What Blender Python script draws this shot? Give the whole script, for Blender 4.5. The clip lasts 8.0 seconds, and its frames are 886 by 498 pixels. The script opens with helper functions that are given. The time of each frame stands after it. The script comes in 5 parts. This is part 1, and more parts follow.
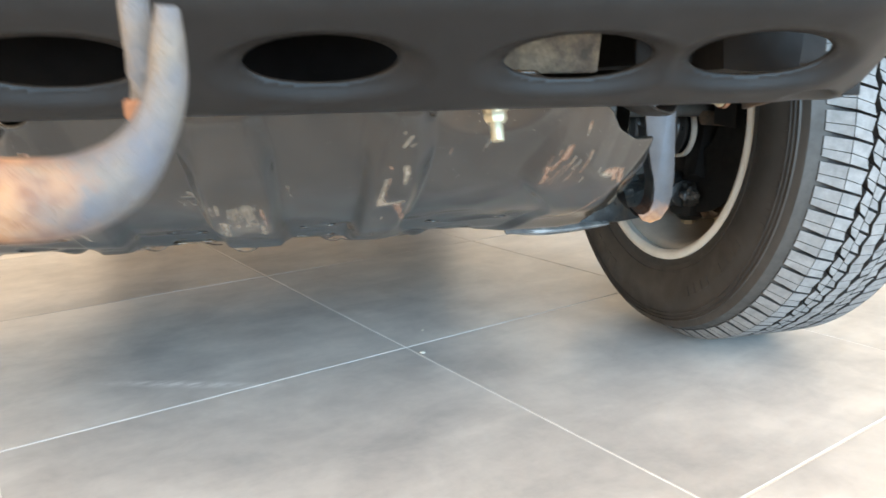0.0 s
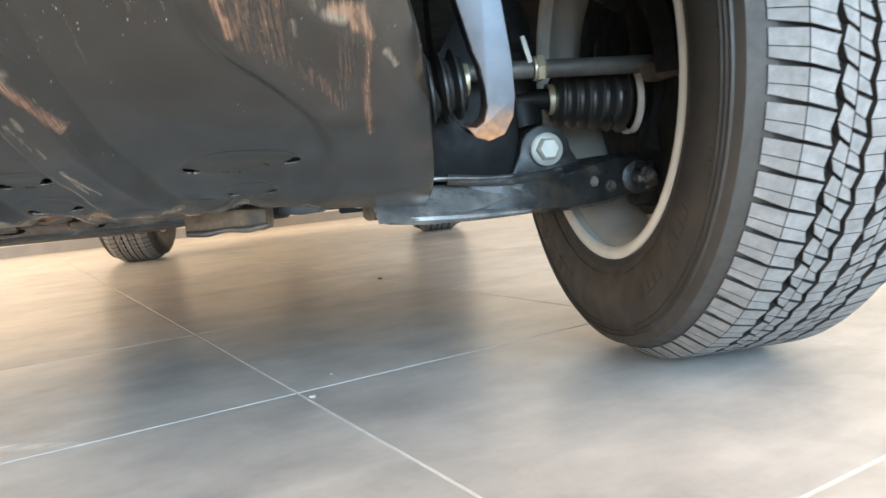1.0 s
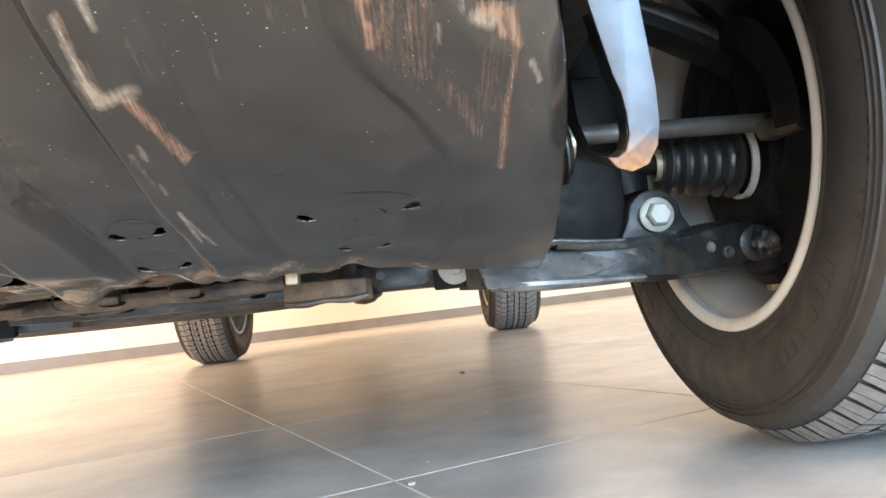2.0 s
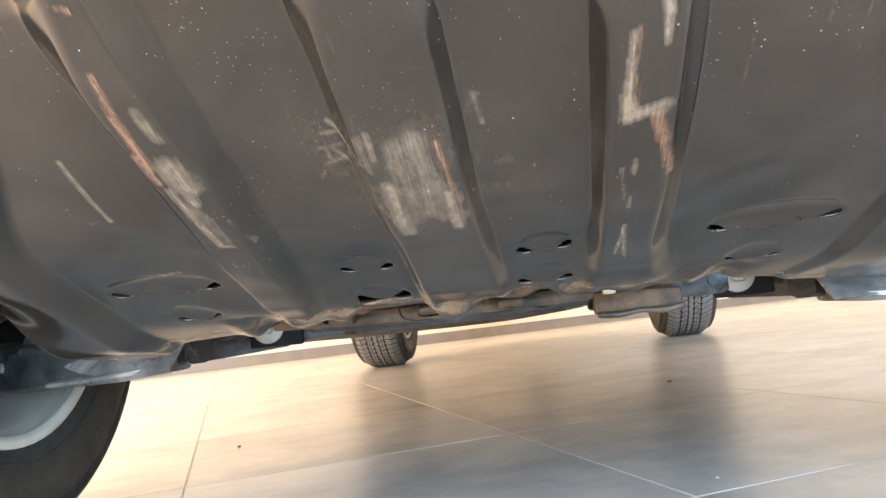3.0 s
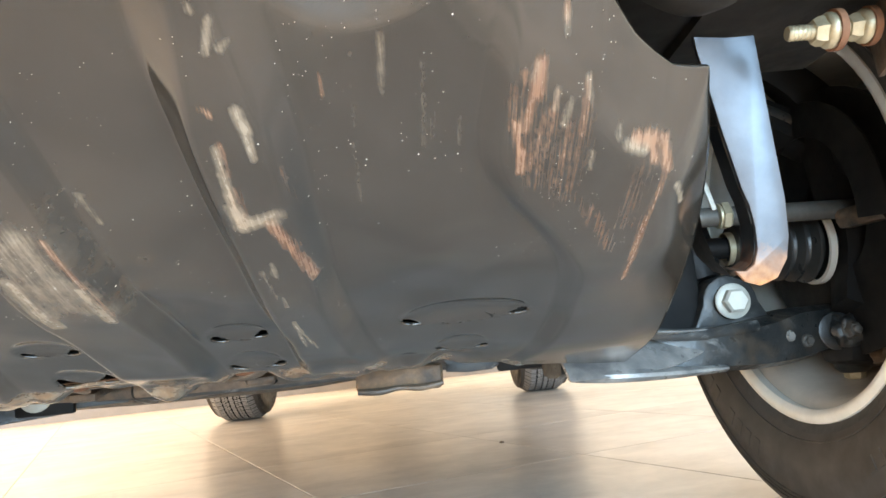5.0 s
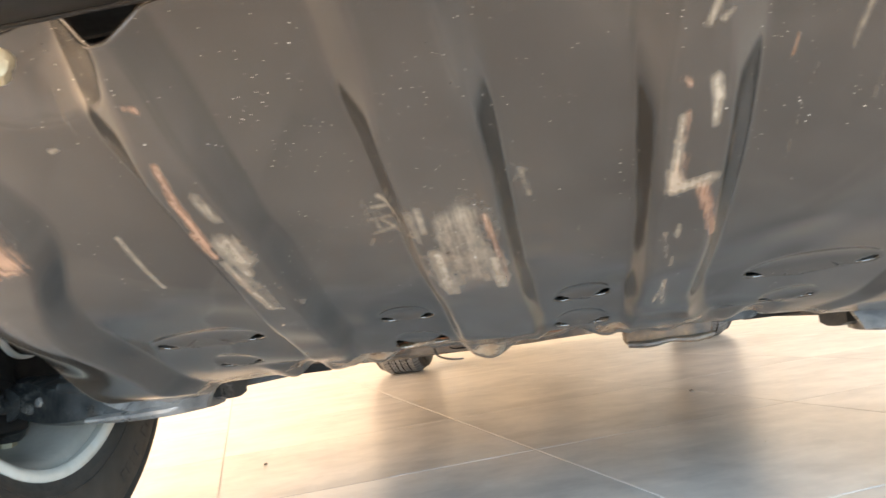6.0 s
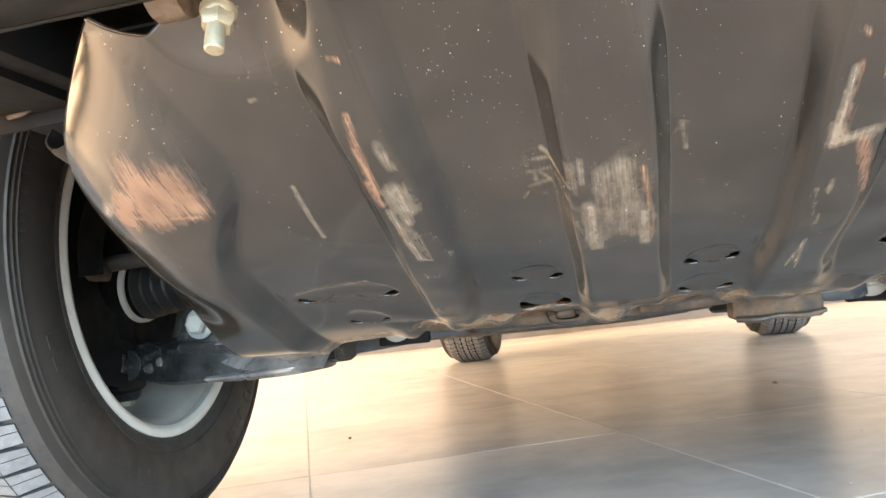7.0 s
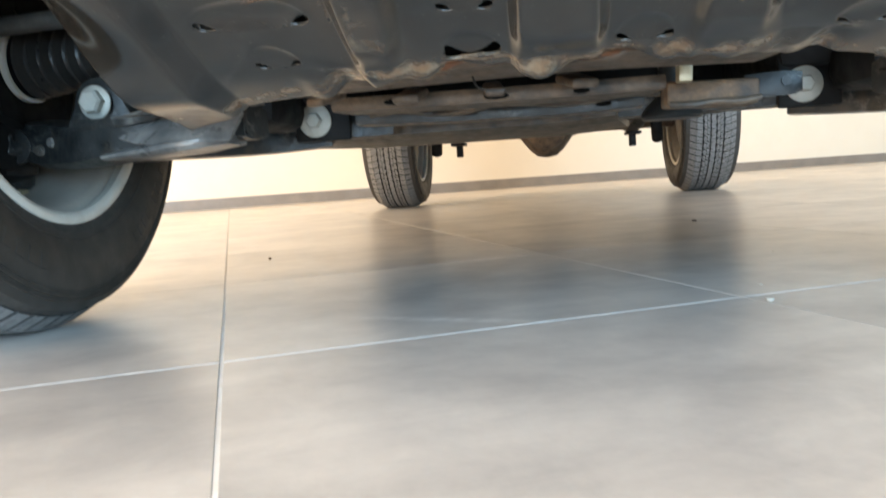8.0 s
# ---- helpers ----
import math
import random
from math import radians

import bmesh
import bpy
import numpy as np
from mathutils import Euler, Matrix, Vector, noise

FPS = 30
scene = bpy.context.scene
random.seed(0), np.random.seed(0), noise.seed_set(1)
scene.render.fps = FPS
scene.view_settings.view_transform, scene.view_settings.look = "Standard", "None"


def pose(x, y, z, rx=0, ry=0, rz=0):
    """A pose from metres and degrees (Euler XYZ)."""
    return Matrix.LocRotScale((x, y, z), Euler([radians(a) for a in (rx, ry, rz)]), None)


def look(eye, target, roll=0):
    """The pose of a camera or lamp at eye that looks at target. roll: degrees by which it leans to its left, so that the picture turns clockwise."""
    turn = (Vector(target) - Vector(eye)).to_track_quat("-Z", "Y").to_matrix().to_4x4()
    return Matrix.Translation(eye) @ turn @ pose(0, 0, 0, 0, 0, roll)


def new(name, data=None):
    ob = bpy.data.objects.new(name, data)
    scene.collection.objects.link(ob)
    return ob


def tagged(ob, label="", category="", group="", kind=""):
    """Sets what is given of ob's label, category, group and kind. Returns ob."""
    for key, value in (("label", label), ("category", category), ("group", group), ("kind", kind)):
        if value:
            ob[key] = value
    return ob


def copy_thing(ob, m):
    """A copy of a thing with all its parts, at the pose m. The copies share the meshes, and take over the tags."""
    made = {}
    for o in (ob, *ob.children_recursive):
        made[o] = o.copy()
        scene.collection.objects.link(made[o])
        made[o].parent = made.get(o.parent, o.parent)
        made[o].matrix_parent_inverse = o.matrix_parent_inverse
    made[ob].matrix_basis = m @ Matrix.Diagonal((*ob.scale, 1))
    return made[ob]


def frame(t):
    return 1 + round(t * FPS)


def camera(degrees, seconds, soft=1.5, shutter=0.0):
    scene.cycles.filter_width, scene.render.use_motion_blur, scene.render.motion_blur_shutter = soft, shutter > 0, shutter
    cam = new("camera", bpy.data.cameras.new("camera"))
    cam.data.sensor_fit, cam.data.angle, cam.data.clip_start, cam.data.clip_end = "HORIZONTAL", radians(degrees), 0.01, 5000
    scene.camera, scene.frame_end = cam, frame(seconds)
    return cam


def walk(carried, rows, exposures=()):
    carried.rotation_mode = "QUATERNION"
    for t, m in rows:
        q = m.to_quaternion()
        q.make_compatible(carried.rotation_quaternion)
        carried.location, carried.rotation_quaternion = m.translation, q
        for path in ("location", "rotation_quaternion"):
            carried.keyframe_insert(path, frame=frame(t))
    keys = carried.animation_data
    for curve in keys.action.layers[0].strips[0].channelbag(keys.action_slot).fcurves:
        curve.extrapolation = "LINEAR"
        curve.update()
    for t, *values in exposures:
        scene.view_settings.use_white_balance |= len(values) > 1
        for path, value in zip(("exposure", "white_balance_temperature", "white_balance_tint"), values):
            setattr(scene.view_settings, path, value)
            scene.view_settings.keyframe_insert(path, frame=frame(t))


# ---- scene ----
cam = camera(61.7, 8.0, 1.5, 0.2)
PATH = [
    (0, (0.045, -1.132, 0.437), (0.441, 0.778, -0.005), -1.0),
    (0.1, (0.068, -1.132, 0.411), (0.483, 0.783, 0.010), -1.1),
    (0.2, (0.110, -1.102, 0.395), (0.512, 0.820, 0.007), -1.6),
    (0.3, (0.145, -1.084, 0.379), (0.551, 0.840, 0.015), -2.4),
    (0.4, (0.181, -1.064, 0.374), (0.579, 0.866, 0.030), -3.2),
    (0.5, (0.228, -1.039, 0.372), (0.584, 0.897, 0.016), -3.8),
    (0.7, (0.287, -1.019, 0.325), (0.609, 0.932, 0.024), -5.4),
    (1, (0.312, -0.945, 0.261), (0.556, 1.031, 0.079), -5.5),
    (1.2, (0.309, -0.909, 0.224), (0.491, 1.08, 0.13), -6.1),
    (2.3, (0.233, -0.888, 0.22), (0.296, 1.106, 0.364), -6.6),
    (2.5, (0.198, -0.884, 0.223), (0.202, 1.111, 0.371), -7.0),
    (3, (0.063, -0.89, 0.249), (-0.17, 1.089, 0.42), -6.4),
    (3.5, (0.109, -0.882, 0.245), (-0.101, 1.097, 0.451), -4.8),
    (4, (0.2, -0.879, 0.265), (0.216, 1.105, 0.519), -4.8),
    (4.2, (0.214, -0.879, 0.273), (0.274, 1.101, 0.545), -4.8),
    (5.3, (0.189, -0.885, 0.265), (0.247, 1.099, 0.518), -5.9),
    (5.5, (0.142, -0.89, 0.271), (0.116, 1.095, 0.509), -7.0),
    (6, (0.049, -0.905, 0.288), (-0.215, 1.07, 0.461), -7.4),
    (6.5, (-0.011, -0.934, 0.287), (-0.387, 1.024, 0.448), -6.6),
    (7, (-0.005, -0.937, 0.267), (-0.428, 1.01, 0.442), -5.9),
    (7.5, (-0.025, -0.922, 0.219), (-0.413, 1.037, 0.33), -4.7),
    (7.7, (-0.013, -0.892, 0.182), (-0.36, 1.077, 0.218), -4.1),
    (7.9, (-0.016, -0.885, 0.177), (-0.305, 1.09, 0.056), -4.2),
    (8, (-0.011, -0.885, 0.172), (-0.285, 1.086, -0.032), -3.7),
]
walk(cam, [(t, look(eye, target, roll)) for t, eye, target, roll in PATH], exposures=((0, -0.16, 9200, 22), (1.0, -0.18, 9350, 23), (2.3, 0.11, 9750, 28), (3.0, 0.08, 9750, 27), (3.5, 0.05, 9550, 25), (4.2, 0.33, 9500, 22), (5.5, 0.38, 10150, 26), (7.0, 0.27, 10350, 28), (7.5, 0.16, 9950, 26), (8.0, -0.25, 9050, 21)))

# ---------------------------------------------------------------- light
world = bpy.data.worlds.new("world")
scene.world = world
world.use_nodes = True
wn = world.node_tree.nodes
sky = wn.new("ShaderNodeTexSky")
sky.sky_type = "NISHITA"
sky.sun_disc = False
sky.sun_elevation = radians(38)
sky.sun_rotation = radians(200)
world.node_tree.links.new(sky.outputs[0], wn["Background"].inputs[0])
wn["Background"].inputs[1].default_value = 0.12


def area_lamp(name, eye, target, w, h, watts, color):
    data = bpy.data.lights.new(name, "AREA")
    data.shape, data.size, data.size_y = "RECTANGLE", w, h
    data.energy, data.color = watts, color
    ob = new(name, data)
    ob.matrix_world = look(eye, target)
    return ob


TURN = 22.6  # the room and its tiles stand turned against the truck
WALL_Y = 5.35  # from the origin to the rear wall, square to it
ca, sa = math.cos(radians(TURN)), math.sin(radians(TURN))


def room(u, v, z=0.0):
    """Room axes (u along the rear wall, v towards it) to the world."""
    return Vector((u * ca - v * sa, u * sa + v * ca, z))


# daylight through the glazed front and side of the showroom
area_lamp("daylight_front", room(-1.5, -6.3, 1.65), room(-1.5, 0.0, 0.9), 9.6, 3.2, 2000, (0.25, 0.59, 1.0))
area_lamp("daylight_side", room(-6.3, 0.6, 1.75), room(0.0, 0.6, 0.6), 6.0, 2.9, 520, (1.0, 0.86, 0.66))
# added warm overhead light over the front of the hall, its source unseen
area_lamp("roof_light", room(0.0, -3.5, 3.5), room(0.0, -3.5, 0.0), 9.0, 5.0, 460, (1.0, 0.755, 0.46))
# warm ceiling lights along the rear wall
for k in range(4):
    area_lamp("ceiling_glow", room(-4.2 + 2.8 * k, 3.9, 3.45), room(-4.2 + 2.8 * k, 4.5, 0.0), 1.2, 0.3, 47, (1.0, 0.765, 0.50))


# ---------------------------------------------------------------- materials
class Mat:
    """A small wrapper to write node materials shortly."""

    def __init__(self, name):
        self.m = bpy.data.materials.new(name)
        self.m.use_nodes = True
        self.nt = self.m.node_tree
        self.b = self.nt.nodes["Principled BSDF"]
        self.tc = self.nt.nodes.new("ShaderNodeTexCoord")
        self.co = self.tc.outputs["Object"]

    def put(self, sock, v):
        if hasattr(v, "links"):
            self.nt.links.new(v, sock)
        elif isinstance(v, (tuple, list)) and len(v) == 3 and sock.type == "RGBA":
            sock.default_value = (*v, 1)
        else:
            sock.default_value = v

    def set(self, **kw):
        for k, v in kw.items():
            self.put(self.b.inputs[k.replace("_", " ").title().replace("Ior", "IOR")], v)
        return self

    def scale(self, s, co=None):
        n = self.nt.nodes.new("ShaderNodeMapping")
        n.inputs["Scale"].default_value = s
        self.nt.links.new(co or self.co, n.inputs["Vector"])
        return n.outputs[0]

    def noise(self, s, detail=4.0, rough=0.55, co=None, dist=0.0):
        n = self.nt.nodes.new("ShaderNodeTexNoise")
        n.inputs["Scale"].default_value = s
        n.inputs["Detail"].default_value = detail
        n.inputs["Roughness"].default_value = rough
        n.inputs["Distortion"].default_value = dist
        self.nt.links.new(co or self.co, n.inputs["Vector"])
        return n.outputs["Fac"]

    def cells(self, s, co=None):
        n = self.nt.nodes.new("ShaderNodeTexVoronoi")
        n.inputs["Scale"].default_value = s
        self.nt.links.new(co or self.co, n.inputs["Vector"])
        return n.outputs["Distance"]

    def ramp(self, v, a, b, lo=0.0, hi=1.0):
        n = self.nt.nodes.new("ShaderNodeMapRange")
        n.inputs["From Min"].default_value, n.inputs["From Max"].default_value = a, b
        n.inputs["To Min"].default_value, n.inputs["To Max"].default_value = lo, hi
        self.nt.links.new(v, n.inputs["Value"])
        return n.outputs[0]

    def math(self, op, a, b):
        n = self.nt.nodes.new("ShaderNodeMath")
        n.operation = op
        self.put(n.inputs[0], a)
        self.put(n.inputs[1], b)
        return n.outputs[0]

    def mix(self, f, a, b):
        n = self.nt.nodes.new("ShaderNodeMix")
        n.data_type = "RGBA"
        self.put(n.inputs[0], f)
        self.put(n.inputs[6], a)
        self.put(n.inputs[7], b)
        return n.outputs[2]

    def attr(self, name):
        n = self.nt.nodes.new("ShaderNodeAttribute")
        n.attribute_name = name
        return n.outputs["Fac"]

    def random(self):
        return self.nt.nodes.new("ShaderNodeObjectInfo").outputs["Random"]

    def bump(self, h, strength=0.2, dist=0.002):
        n = self.nt.nodes.new("ShaderNodeBump")
        n.inputs["Strength"].default_value = strength
        n.inputs["Distance"].default_value = dist
        self.nt.links.new(h, n.inputs["Height"])
        self.nt.links.new(n.outputs[0], self.b.inputs["Normal"])
        return self


def simple(name, a, b, rough, metal=0.0, s=40.0, r_var=0.12, bump=0.15, dist=0.001, spec=0.5):
    """Two tones of one surface mixed by coarse and fine noise."""
    m = Mat(name)
    f = m.math("MULTIPLY", m.ramp(m.noise(s), 0.3, 0.7), m.ramp(m.noise(s * 6), 0.25, 0.75, 0.5, 1.0))
    m.set(base_color=m.mix(f, a, b), roughness=m.ramp(m.noise(s * 2.3), 0.3, 0.7, rough - r_var, rough + r_var), metallic=metal, specular_ior_level=spec)
    m.bump(m.noise(s * 5), bump, dist)
    return m.m


def tile_material():
    m = Mat("grey_porcelain")
    co = m.tc.outputs["Object"]
    n = m.nt.nodes.new("ShaderNodeVectorMath")
    n.operation = "ADD"
    off = m.nt.nodes.new("ShaderNodeVectorMath")
    off.operation = "SCALE"
    off.inputs[0].default_value = (7.0, 13.0, 3.0)
    m.nt.links.new(m.random(), off.inputs["Scale"])
    m.nt.links.new(co, n.inputs[0])
    m.nt.links.new(off.outputs[0], n.inputs[1])
    co = n.outputs[0]
    cloud = m.noise(2.6, 5, 0.55, co, 0.4)
    mottle = m.noise(11, 6, 0.65, co, 0.3)
    brush = m.noise(7, 5, 0.6, m.scale((0.45, 1.8, 1), co), 0.5)
    fine = m.noise(70, 4, 0.6, co)
    tone = m.math("ADD", m.math("MULTIPLY", cloud, 0.45), m.math("ADD", m.math("MULTIPLY", mottle, 0.30), m.math("ADD", m.math("MULTIPLY", brush, 0.2), m.math("MULTIPLY", fine, 0.05))))
    base = m.mix(m.ramp(tone, 0.40, 0.60), (0.33, 0.325, 0.315), (0.57, 0.545, 0.51))
    # a pale rubbed smear under the truck
    g = m.nt.nodes.new("ShaderNodeNewGeometry").outputs["Position"]
    spot = m.nt.nodes.new("ShaderNodeMapping")
    spot.vector_type = "TEXTURE"
    spot.inputs["Location"].default_value = (-0.12, -0.035, 0.0)
    spot.inputs["Rotation"].default_value = (0.0, 0.0, radians(-16))
    spot.inputs["Scale"].default_value = (0.16, 0.016, 1.0)
    m.nt.links.new(g, spot.inputs["Vector"])
    far = m.nt.nodes.new("ShaderNodeVectorMath")
    far.operation = "LENGTH"
    m.nt.links.new(spot.outputs[0], far.inputs[0])
    smear = m.math("MULTIPLY", m.ramp(far.outputs["Value"], 1.0, 0.2), m.ramp(m.noise(30, 6, 0.7, m.scale((1, 4, 1), co)), 0.35, 0.65))
    base = m.mix(m.math("MULTIPLY", smear, 0.95), base, (0.84, 0.83, 0.81))
    m.set(base_color=base, roughness=m.ramp(fine, 0.3, 0.7, 0.305, 0.315), specular_ior_level=0.5)
    return m.m


def plate_material():
    m = Mat("worn_skid_plate_paint")
    # every grain runs lengthwise over the sheet, whatever its slope
    grain = m.noise(26, 5, 0.6, m.scale((5.0, 0.7, 0)))
    spots = m.noise(230, 4, 0.6, m.scale((1, 1, 0)))
    cloud = m.noise(7, 5, 0.6)
    base = m.mix(m.ramp(cloud, 0.3, 0.75), (0.020, 0.018, 0.0155), (0.031, 0.028, 0.024))
    base = m.mix(m.ramp(grain, 0.55, 0.85, 0, 0.2), base, (0.09, 0.083, 0.075))
    lines = m.noise(34, 6, 0.75, m.scale((22.0, 0.7, 0)), 0.12)
    smudge = m.noise(60, 5, 0.65, m.scale((1.2, 0.6, 0)), 0.3)
    wisp = m.noise(260, 6, 0.75, m.scale((1.5, 0.8, 0)), 0.4)
    tear = m.math("ADD", m.math("MULTIPLY", lines, 0.26), m.math("ADD", m.math("MULTIPLY", smudge, 0.46), m.math("MULTIPLY", wisp, 0.28)))
    pr = m.attr("primer")
    torn = m.math("ADD", m.math("MULTIPLY", lines, 0.74), m.math("MULTIPLY", wisp, 0.26))
    rust = m.ramp(m.math("ADD", pr, m.math("MULTIPLY", m.math("SUBTRACT", torn, 0.5), 3.0)), 0.16, 1.0, 0.0, 0.8)
    rust = m.math("MULTIPLY", rust, m.ramp(pr, 0.03, 0.30))
    base = m.mix(rust, base, m.mix(m.ramp(smudge, 0.35, 0.65), (0.23, 0.10, 0.058), (0.44, 0.23, 0.14)))
    ba = m.attr("bare")
    bare = m.ramp(m.math("ADD", ba, m.math("MULTIPLY", m.math("SUBTRACT", tear, 0.5), 2.7)), 0.16, 1.2, 0.0, 0.74)
    bare = m.math("MULTIPLY", bare, m.ramp(ba, 0.03, 0.35))
    base = m.mix(bare, base, m.mix(m.ramp(lines, 0.35, 0.65), (0.29, 0.225, 0.16), (0.48, 0.395, 0.30)))
    dust = m.math("MULTIPLY", m.attr("dust"), m.ramp(m.noise(48, 5, 0.7), 0.35, 0.65))
    base = m.mix(dust, base, m.mix(m.ramp(smudge, 0.4, 0.6), (0.30, 0.16, 0.08), (0.34, 0.26, 0.18)))
    fleck = m.math("MULTIPLY", m.ramp(m.cells(170, m.scale((1, 1, 0))), 0.085, 0.03), m.ramp(m.noise(37), 0.54, 0.60))
    grit = m.math("MULTIPLY", m.ramp(m.cells(330, m.scale((1, 1, 0))), 0.085, 0.04, 0.0, 0.75), m.ramp(m.noise(23), 0.50, 0.56))
    fleck = m.math("MAXIMUM", fleck, grit)
    base = m.mix(fleck, base, (0.66, 0.62, 0.55))
    worn = m.math("MAXIMUM", m.math("MAXIMUM", rust, bare), dust)
    rough = m.math("ADD", m.ramp(m.noise(11, 4), 0.3, 0.7, 0.105, 0.15), m.math("MULTIPLY", worn, 0.30))
    m.set(base_color=base, roughness=rough, specular_ior_level=0.9)
    m.bump(m.math("ADD", m.math("MULTIPLY", spots, 0.1), m.math("MULTIPLY", grain, 0.7)), 0.05, 0.0010)
    return m.m


TILE = tile_material()
PLATE = plate_material()
def grout_material():
    """Pale joints at the front of the hall that turn tile-grey further in."""
    m = Mat("pale_grout")
    axes = m.nt.nodes.new("ShaderNodeSeparateXYZ")
    m.nt.links.new(m.co, axes.inputs[0])
    inward = m.ramp(m.math("ADD", axes.outputs["Y"], m.math("MULTIPLY", m.noise(3.0, 4), 0.5)), 0.45, 0.95)
    pale = m.mix(m.ramp(m.noise(40), 0.3, 0.7), (0.80, 0.79, 0.76), (0.66, 0.64, 0.60))
    m.set(base_color=m.mix(inward, pale, (0.40, 0.385, 0.36)), roughness=0.6)
    return m.m


GROUT = grout_material()
WALL = simple("cream_wall_paint", (0.76, 0.72, 0.63), (0.73, 0.69, 0.60), 0.7, s=3, bump=0.05)
CEIL = simple("white_ceiling_paint", (0.78, 0.78, 0.76), (0.74, 0.74, 0.72), 0.8, s=3, bump=0.05)
SKIRT = simple("grey_skirting_tile", (0.20, 0.185, 0.17), (0.26, 0.24, 0.22), 0.4, s=8)
SIDE = simple("black_brown_sidewall_rubber", (0.038, 0.033, 0.028), (0.058, 0.050, 0.043), 0.55, s=14, spec=0.35)
TREAD = simple("dusty_tread_rubber", (0.15, 0.15, 0.146), (0.26, 0.257, 0.25), 0.8, s=70)
SHOULDER = simple("dusty_shoulder_rubber", (0.036, 0.033, 0.029), (0.056, 0.051, 0.045), 0.7, s=40)
GROOVE = simple("groove_rubber", (0.018, 0.018, 0.018), (0.035, 0.034, 0.033), 0.8, s=60)
RIM = simple("cast_alloy_rim", (0.40, 0.375, 0.33), (0.52, 0.485, 0.43), 0.45, metal=0.15, s=18)
LIP = simple("dusty_pale_rim_lip", (0.78, 0.74, 0.66), (0.66, 0.61, 0.52), 0.4, metal=0.1, s=30)
# paler than ARM: the highlight on the arm's sheets is put into this grey
FLANGE = simple("bright_grey_arm_steel", (0.09, 0.094, 0.096), (0.38, 0.36, 0.33), 0.34, metal=0.3, s=24, bump=0.25)
BLACK = simple("black_chassis_paint", (0.006, 0.006, 0.0062), (0.015, 0.0142, 0.0132), 0.58, s=18, spec=0.25)
# near-black that stands in for the shade inside openings
VOID = simple("matt_black_shade", (0.004, 0.004, 0.004), (0.008, 0.0078, 0.0075), 0.9, s=30, spec=0.1)
BEAM = simple("charcoal_beam_paint", (0.008, 0.0078, 0.0076), (0.015, 0.0145, 0.014), 0.48, s=9, r_var=0.05, spec=0.22)
MUD = simple("dried_mud_steel", (0.05, 0.045, 0.04), (0.30, 0.25, 0.18), 0.7, s=60, bump=0.5, dist=0.002)
BROWN = simple("rust_stained_steel", (0.045, 0.030, 0.021), (0.30, 0.165, 0.085), 0.55, s=38, bump=0.4, dist=0.002)
DIRTY = simple("dirty_brown_steel", (0.026, 0.024, 0.022), (0.22, 0.145, 0.095), 0.48, s=30, bump=0.5, dist=0.003)


def arm_material():
    m = Mat("grimy_black_arm_steel")
    base = m.mix(m.ramp(m.noise(30, 5, 0.6), 0.3, 0.7), (0.009, 0.012, 0.013), (0.040, 0.042, 0.041))
    scuff = m.math("MULTIPLY", m.ramp(m.noise(55, 6, 0.7, m.scale((0.5, 1, 1)), 0.4), 0.54, 0.66), m.ramp(m.noise(13, 3), 0.45, 0.6))
    base = m.mix(m.math("MULTIPLY", scuff, 0.75), base, (0.17, 0.17, 0.16))
    grime = m.math("MULTIPLY", m.ramp(m.noise(24, 5, 0.65), 0.52, 0.68), 0.55)
    base = m.mix(grime, base, (0.075, 0.052, 0.036))
    m.set(base_color=base, roughness=m.ramp(m.noise(80, 4), 0.3, 0.7, 0.26, 0.5), metallic=0.1)
    m.bump(m.noise(120, 5, 0.6), 0.5, 0.0015)
    return m.m


ARM = arm_material()
def rusting(name, a, b, rough, metal, s, axis, lo, hi, bump):
    """Steel whose one end has rusted; lo to hi along an axis is the run of the stain."""
    m = Mat(name)
    n = m.nt.nodes.new("ShaderNodeSeparateXYZ")
    m.nt.links.new(m.co, n.inputs[0])
    where = m.math("ADD", m.ramp(n.outputs[axis], lo, hi), m.math("MULTIPLY", m.math("SUBTRACT", m.noise(s * 2.5, 6, 0.7), 0.5), 1.5))
    f = m.ramp(where, 0.25, 0.95)
    steel = m.mix(m.ramp(m.noise(s), 0.3, 0.7), a, b)
    rust = m.mix(m.ramp(m.noise(s * 5, 5), 0.35, 0.65), (0.52, 0.23, 0.09), (0.22, 0.09, 0.045))
    m.set(base_color=m.mix(f, steel, rust), roughness=m.ramp(f, 0.0, 1.0, rough, 0.8), metallic=m.ramp(f, 0.0, 1.0, metal, 0.0))
    m.bump(m.noise(s * 4, 6, 0.65), bump, 0.003)
    return m.m


GALV_TIP = rusting("galvanised_steel_with_rusty_tip", (0.118, 0.132, 0.147), (0.09, 0.10, 0.112), 0.36, 0.9, 40.0, "Z", 0.322, 0.284, 0.06)
ZINC = simple("yellow_zinc", (0.56, 0.50, 0.36), (0.38, 0.31, 0.20), 0.42, metal=0.55, s=90)
WHITE = simple("pale_zinc_washer", (0.58, 0.57, 0.51), (0.45, 0.44, 0.38), 0.5, metal=0.2, s=60)
RUST_LIGHT = simple("pale_orange_rust", (0.50, 0.27, 0.12), (0.62, 0.45, 0.27), 0.7, s=70, bump=0.4)
RUST = simple("orange_rust", (0.26, 0.105, 0.05), (0.10, 0.045, 0.027), 0.8, s=60, bump=0.4)
WORN = rusting("worn_hook_iron", (0.065, 0.08, 0.105), (0.14, 0.12, 0.10), 0.55, 0.1, 45.0, "X", 0.010, -0.034, 0.9)
ROD = simple("dusty_rod_steel", (0.055, 0.052, 0.047), (0.14, 0.13, 0.115), 0.5, metal=0.2, s=30)
